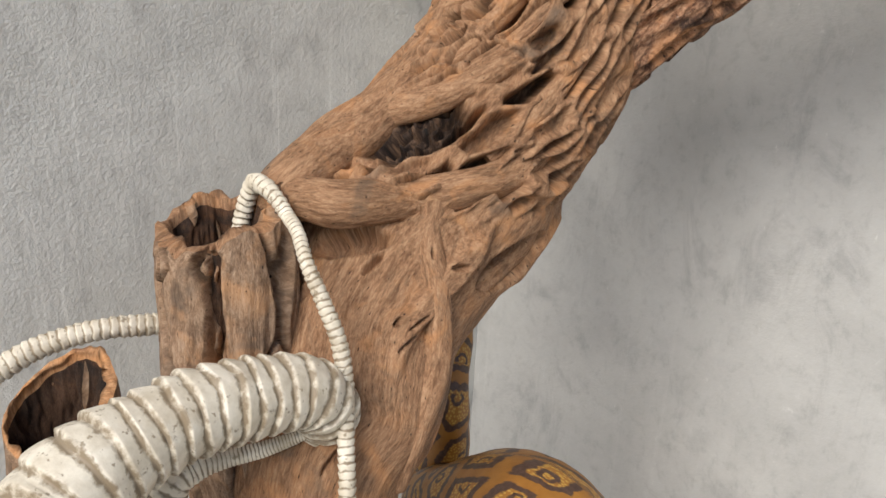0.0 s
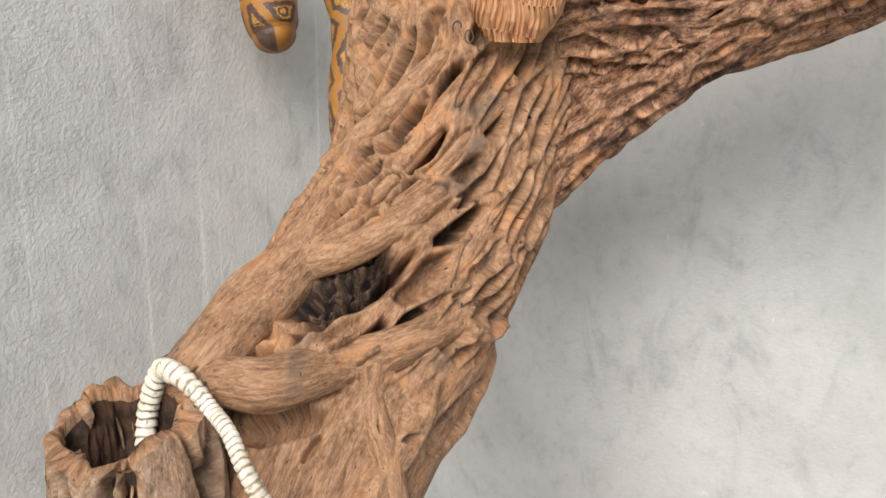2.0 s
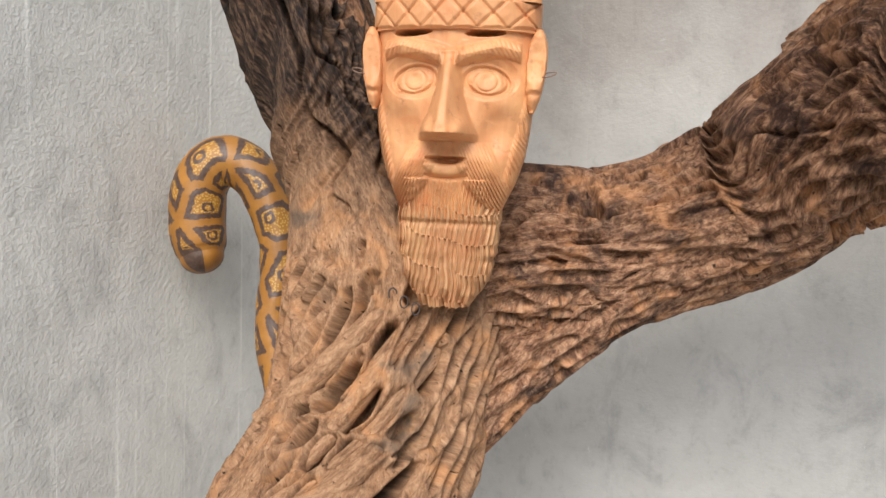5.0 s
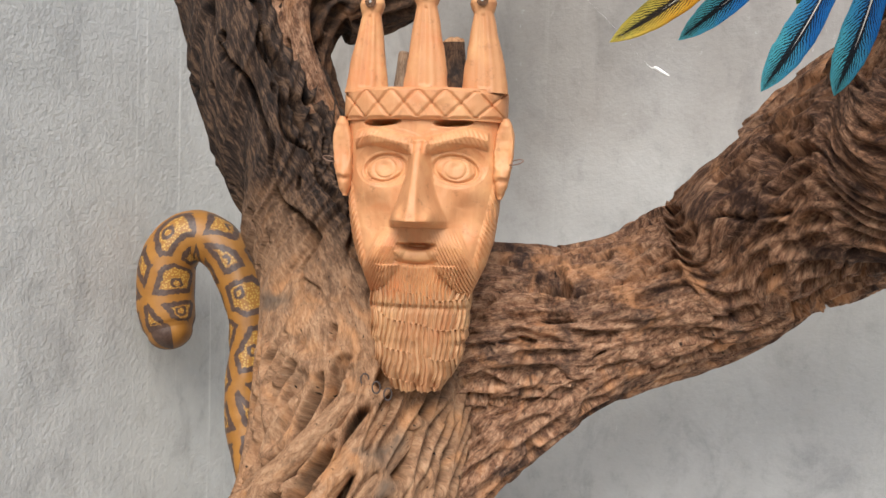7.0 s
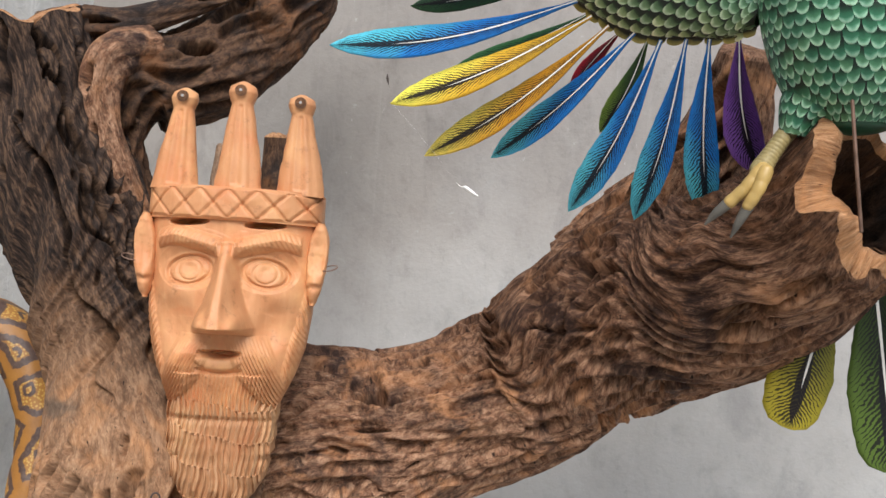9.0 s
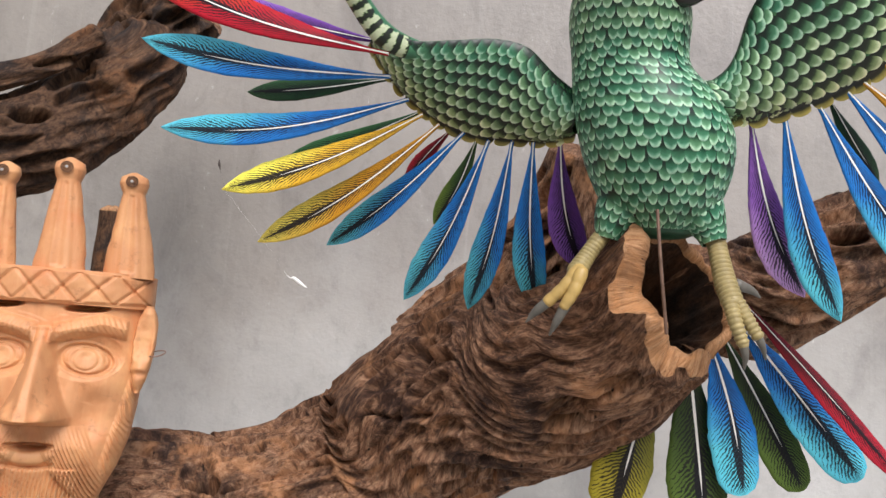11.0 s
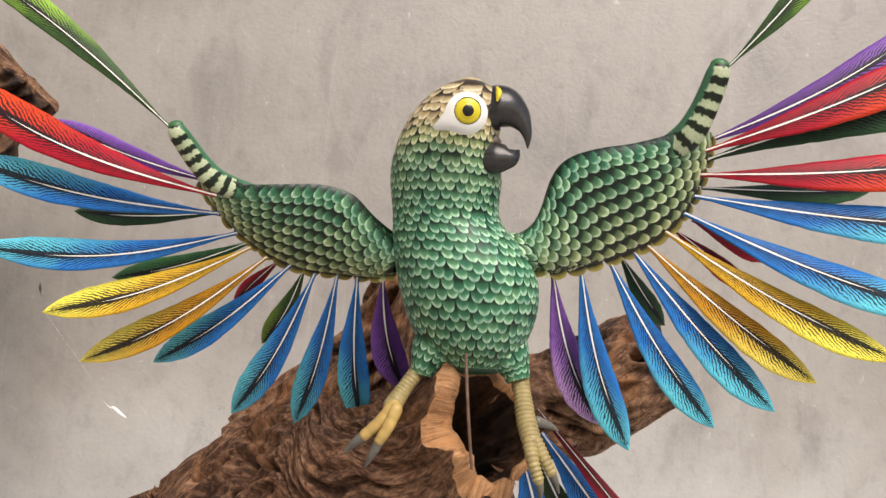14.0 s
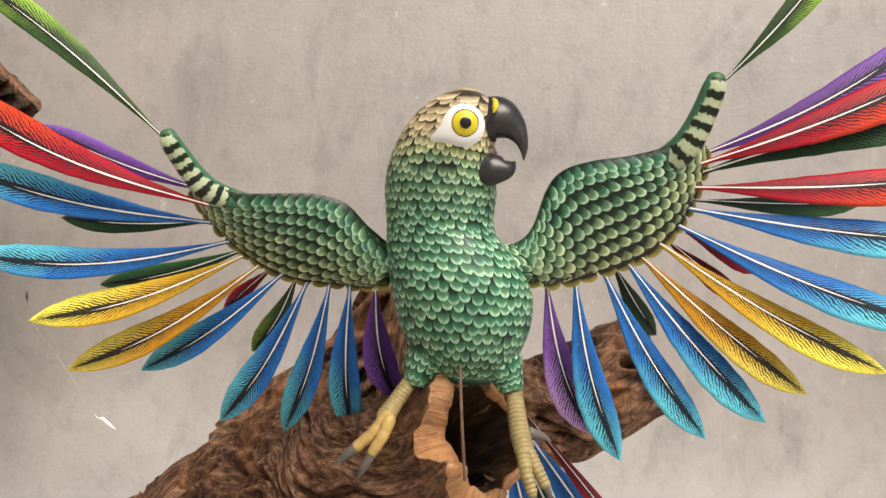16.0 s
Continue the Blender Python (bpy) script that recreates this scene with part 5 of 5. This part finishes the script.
wing([(1.177, -0.635, 1.785), (1.186, -0.649, 1.795), (1.192, -0.670, 1.823), (1.202, -0.680, 1.837), (1.222, -0.690, 1.844), (1.252, -0.696, 1.850), (1.278, -0.702, 1.859), (1.288, -0.707, 1.871)],
     [(1.175, -0.630, 1.754), (1.190, -0.638, 1.756), (1.206, -0.641, 1.755), (1.229, -0.645, 1.761), (1.255, -0.651, 1.771), (1.279, -0.660, 1.784), (1.300, -0.669, 1.808), (1.309, -0.685, 1.842), (1.308, -0.696, 1.861)], 8, False,
     [(1.246, -0.676, 1.836, 0.0050), (1.264, -0.682, 1.842, 0.0085), (1.279, -0.691, 1.849, 0.0110), (1.289, -0.702, 1.858, 0.0112), (1.295, -0.710, 1.871, 0.0102), (1.299, -0.718, 1.885, 0.0094), (1.3015, -0.725, 1.898, 0.0086), (1.302, -0.727, 1.904, 0.0068)], 0.75, 0.0118)
wing([(1.082, -0.623, 1.773), (1.058, -0.636, 1.788), (1.038, -0.645, 1.804), (1.014, -0.648, 1.809), (0.984, -0.652, 1.806), (0.957, -0.656, 1.803), (0.941, -0.662, 1.806), (0.930, -0.668, 1.815)],
     [(1.078, -0.611, 1.748), (1.059, -0.599, 1.745), (1.031, -0.595, 1.746), (0.997, -0.593, 1.748), (0.966, -0.599, 1.759), (0.939, -0.614, 1.777), (0.925, -0.638, 1.793), (0.919, -0.654, 1.803)], 8, True,
     [(0.978, -0.640, 1.800, 0.0040), (0.960, -0.644, 1.799, 0.0070), (0.944, -0.653, 1.800, 0.0090), (0.932, -0.662, 1.804, 0.0092), (0.922, -0.669, 1.813, 0.0086), (0.914, -0.677, 1.823, 0.0080), (0.908, -0.685, 1.831, 0.0074), (0.906, -0.687, 1.836, 0.0058)], 2.35, 0.0098)

# feathered thighs
for rows in ([(1.117, -0.613, 1.693, 0.022), (1.111, -0.613, 1.684, 0.0175), (1.107, -0.613, 1.675, 0.0125), (1.105, -0.612, 1.667, 0.0085)], [(1.166, -0.615, 1.697, 0.024), (1.174, -0.616, 1.687, 0.0175), (1.180, -0.615, 1.676, 0.0120), (1.183, -0.616, 1.667, 0.0088)]):
    b = Builder()
    tp, tout, ts, tth, tc, ttan = sweep(rows, 0.001, 40, 1.0, FRONT)
    b.grid(tp, under_mat, wrap=True)
    thigh = figure_part(b, "thigh", label="short thigh in dark green paint")
    b = Builder()
    scaled_tube(b, tp, tout, ts, tc[:, 3], 0.002, ts[-1] - 0.003, lambda r: 0.0062, 0, lambda at, sv: 0.10)
    figure_part(b, "scale_coat", thigh, "green painted scales", "stuff")


# legs, toes and claws
def ringed(name, rows, material, pitch=0.0032, amount=0.0007, label=""):
    b = Builder()
    p, out, s, th, c, tan = sweep(rows, 0.0005, 18, 1.0, FRONT)
    p = p + out * (amount * np.abs(np.sin(np.pi * s / pitch)))[:, None, None]
    b.grid(p, material, wrap=True)
    rounded_end(b, p, tan, c[0, 3], material, 0, -1, 1.0, 5)
    rounded_end(b, p, tan, c[-1, 3], material, -1, 1, 1.0, 5)
    return figure_part(b, name, label=label)


def claw(rows, parent=None):
    b = Builder()
    taper(b, rows, claw_mat, 0.001, 12)
    figure_part(b, "claw", parent, "pointed grey claw")


ringed("leg", [(1.109, -0.607, 1.679, 0.0066), (1.099, -0.612, 1.666, 0.0061), (1.090, -0.615, 1.652, 0.0062), (1.083, -0.619, 1.640, 0.0074)], leg_mat, label="olive-yellow leg")
toe = ringed("toe", [(1.084, -0.623, 1.640, 0.0056), (1.074, -0.623, 1.627, 0.0047), (1.063, -0.620, 1.616, 0.0043)], toe_mat, 0.009, 0.0004, "yellow toe")
claw([(1.064, -0.620, 1.617, 0.0045), (1.054, -0.616, 1.608, 0.0033), (1.047, -0.612, 1.600, 0.0008)], toe)
toe = ringed("toe", [(1.086, -0.627, 1.638, 0.0052), (1.081, -0.628, 1.624, 0.0045), (1.075, -0.626, 1.613, 0.0040)], toe_mat, 0.009, 0.0004, "yellow toe")
claw([(1.076, -0.625, 1.614, 0.0043), (1.070, -0.622, 1.602, 0.0032), (1.065, -0.616, 1.591, 0.0008)], toe)
claw([(1.081, -0.613, 1.638, 0.0041), (1.076, -0.605, 1.633, 0.0025), (1.072, -0.600, 1.627, 0.0008)])
ringed("leg", [(1.184, -0.607, 1.676, 0.0066), (1.186, -0.617, 1.660, 0.0062), (1.189, -0.627, 1.638, 0.0070), (1.193, -0.635, 1.622, 0.0070)], leg_mat, 0.0036, 0.0012, "olive-yellow leg ringed with ridges")
toe = ringed("toe", [(1.191, -0.637, 1.622, 0.0050), (1.194, -0.643, 1.606, 0.0044), (1.199, -0.644, 1.592, 0.0037)], leg_mat, 0.0036, 0.0010, "ridged olive-yellow toe")
claw([(1.199, -0.644, 1.592, 0.0036), (1.201, -0.642, 1.584, 0.0025), (1.202, -0.635, 1.575, 0.0007)], toe)
toe = ringed("toe", [(1.196, -0.636, 1.622, 0.0048), (1.203, -0.640, 1.609, 0.0042), (1.209, -0.641, 1.599, 0.0036)], leg_mat, 0.0036, 0.0010, "ridged olive-yellow toe")
claw([(1.209, -0.641, 1.599, 0.0034), (1.213, -0.639, 1.592, 0.0025), (1.217, -0.633, 1.583, 0.0007)], toe)
claw([(1.199, -0.622, 1.636, 0.0045), (1.211, -0.614, 1.633, 0.0029), (1.219, -0.606, 1.629, 0.0008)])
b = Builder()
taper(b, [(1.137, -0.646, 1.684, 0.0013), (1.141, -0.644, 1.645, 0.0013), (1.148, -0.633, 1.597, 0.0013)], wire_mat, 0.004, 8)
figure_part(b, "support_wire", label="thin rusty wire holding the figure up")


# ---------------------------------------------------------------- painted feathers set into wings and tail
def feather(color, root, tip, width, turn=0.0, bow=0.06, blunt=False, name="feather"):
    """One carved feather: flat, bowed, thicker at the shaft, from quill to tip."""
    root, tip = np.array(root), np.array(tip)
    ax = unit(tip - root)
    L = np.linalg.norm(tip - root)
    nrm = unit(FRONT - (FRONT @ ax) * ax)
    side = unit(np.cross(ax, nrm))
    side, nrm = side * math.cos(turn) + nrm * math.sin(turn), nrm * math.cos(turn) - side * math.sin(turn)
    u = np.linspace(0, 1, 34)
    prof = np.interp(u, [0, 0.06, 0.2, 0.4, 0.62, 0.78, 0.9, 0.97, 1.0], [0.10, 0.12, 0.36, 0.74, 1.0, 0.94, 0.62 if not blunt else 0.85, 0.24 if not blunt else 0.6, 0.02 if not blunt else 0.2])
    v = np.linspace(-1, 1, 11)
    mid = root + ax * (u * L)[:, None] + side * (bow * L * np.sin(np.pi * u))[:, None] + nrm * (0.03 * L * np.sin(np.pi * u))[:, None]
    asym = np.where(v < 0, 0.86, 1.14)
    X = prof[:, None] * v * asym * width * 0.5
    h = 0.0012 * (1 - np.abs(v)) + 0.0007
    b = Builder()
    ragged = 1 + 0.03 * value_noise(np.stack([u * 40 + root[0] * 90, 0 * u, 0 * u], -1))[:, None]
    frontp = mid[:, None] + side * (X * ragged)[..., None] + nrm * (h - 0.05 * np.abs(X))[..., None]
    backp = mid[:, None] + side * (X * ragged)[..., None] - nrm * (0.0008 + 0.05 * np.abs(X))[..., None]
    loop = np.concatenate([frontp, backp[:, ::-1]], 1)
    uvf = np.stack(np.meshgrid(u, v, indexing="ij"), -1)
    b.grid(loop, FEATHER[color], np.concatenate([uvf, uvf[:, ::-1]], 1), wrap=True, flip=True)
    return figure_part(b, name)


feather("lime", (0.900, -0.682, 1.836), (0.738, -0.700, 1.947), 0.0212, bow=0.024)
feather("purple", (0.930, -0.650, 1.803), (0.780, -0.608, 1.855), 0.0189, bow=-0.036)
feather("red", (0.935, -0.659, 1.791), (0.707, -0.641, 1.875), 0.0314, bow=-0.06)
feather("deep", (0.929, -0.622, 1.784), (0.797, -0.578, 1.784), 0.0195, bow=-0.036)
feather("blue", (0.933, -0.637, 1.781), (0.717, -0.618, 1.815), 0.0291, bow=-0.048)
feather("blue", (0.945, -0.616, 1.770), (0.732, -0.598, 1.745), 0.0276, bow=-0.072)
feather("leaf", (0.958, -0.596, 1.769), (0.827, -0.551, 1.732), 0.0201, bow=-0.048)
feather("yellow", (0.956, -0.609, 1.760), (0.789, -0.593, 1.695), 0.0278, bow=-0.06)
feather("amber", (0.969, -0.603, 1.754), (0.811, -0.556, 1.657), 0.0275, bow=-0.06)
feather("crimson", (0.978, -0.590, 1.754), (0.934, -0.546, 1.717), 0.0147, bow=0.0)
feather("blue", (0.989, -0.597, 1.750), (0.865, -0.528, 1.661), 0.0260, bow=-0.048)
feather("green", (0.999, -0.586, 1.749), (0.960, -0.528, 1.685), 0.0206, bow=-0.06)
feather("blue", (1.009, -0.596, 1.744), (0.932, -0.490, 1.619), 0.0290, bow=-0.048)
feather("blue", (1.028, -0.597, 1.744), (0.991, -0.485, 1.614), 0.0280, bow=-0.036)
feather("blue", (1.045, -0.598, 1.744), (1.054, -0.489, 1.616), 0.0291, bow=0.024)
feather("purple", (1.066, -0.600, 1.746), (1.092, -0.516, 1.652), 0.0299, bow=0.048)
feather("violet", (1.203, -0.635, 1.756), (1.263, -0.565, 1.635), 0.0308, bow=0.06)
feather("blue", (1.224, -0.643, 1.761), (1.284, -0.584, 1.616), 0.0291, bow=0.05)
feather("blue", (1.245, -0.647, 1.768), (1.349, -0.605, 1.640), 0.0277, bow=0.04)
feather("deep", (1.257, -0.635, 1.774), (1.312, -0.582, 1.724), 0.0199, bow=0.03)
feather("blue", (1.261, -0.653, 1.777), (1.394, -0.618, 1.657), 0.0297, bow=0.03)
feather("amber", (1.271, -0.657, 1.781), (1.421, -0.633, 1.682), 0.0273, bow=0.03)
feather("crimson", (1.296, -0.648, 1.796), (1.374, -0.612, 1.759), 0.0184, bow=0.02)
feather("yellow", (1.284, -0.663, 1.791), (1.476, -0.655, 1.703), 0.0279, bow=0.04)
feather("blue", (1.297, -0.672, 1.804), (1.503, -0.678, 1.740), 0.0295, bow=0.04)
feather("crimson", (1.309, -0.655, 1.803), (1.387, -0.626, 1.782), 0.0182, bow=0.02)
feather("blue", (1.303, -0.677, 1.817), (1.516, -0.699, 1.804), 0.0292, bow=0.03)
feather("deep", (1.313, -0.664, 1.827), (1.463, -0.640, 1.842), 0.0181, bow=0.02)
feather("red", (1.304, -0.685, 1.832), (1.505, -0.715, 1.852), 0.0289, bow=0.03)
feather("deep", (1.307, -0.687, 1.843), (1.511, -0.709, 1.906), 0.0292, bow=-0.02)
feather("red", (1.304, -0.696, 1.848), (1.483, -0.736, 1.932), 0.0304, bow=0.03)
feather("purple", (1.305, -0.691, 1.856), (1.479, -0.721, 1.967), 0.0280, bow=0.05)
feather("lime", (1.310, -0.725, 1.905), (1.387, -0.752, 2.011), 0.0211, bow=0.03)
feather("olive", (1.162, -0.459, 1.566), (1.132, -0.451, 1.435), 0.0542, bow=0.0, blunt=True)
feather("moss", (1.193, -0.455, 1.598), (1.219, -0.440, 1.404), 0.0538, bow=0.0, blunt=True)
feather("blue", (1.208, -0.473, 1.603), (1.244, -0.464, 1.465), 0.0420, bow=-0.03, blunt=True)
feather("moss", (1.221, -0.474, 1.605), (1.296, -0.459, 1.473), 0.0371, bow=0.0, blunt=True)
feather("blue", (1.225, -0.497, 1.621), (1.333, -0.491, 1.490), 0.0405, bow=0.0, blunt=True)
feather("crimson", (1.215, -0.521, 1.644), (1.349, -0.522, 1.499), 0.0168, bow=0.0, blunt=True)

# bits of lint caught on a thread below a feather
b = Builder()
taper(b, [(0.792, -0.594, 1.694, 0.00004), (0.830, -0.603, 1.655, 0.00004), (0.856, -0.611, 1.626, 0.00008), (0.863, -0.612, 1.623, 0.0012), (0.869, -0.613, 1.619, 0.0012), (0.874, -0.613, 1.616, 0.0003)], white_mat, 0.001, 8)
taper(b, [(0.792, -0.594, 1.694, 0.00004), (0.789, -0.600, 1.708, 0.00008), (0.788, -0.602, 1.714, 0.0011), (0.7875, -0.602, 1.718, 0.0004)], ink_mat, 0.001, 8)
tagged(b.object("lint"), "white fleck of lint hanging on a thread from a feather", "lint")
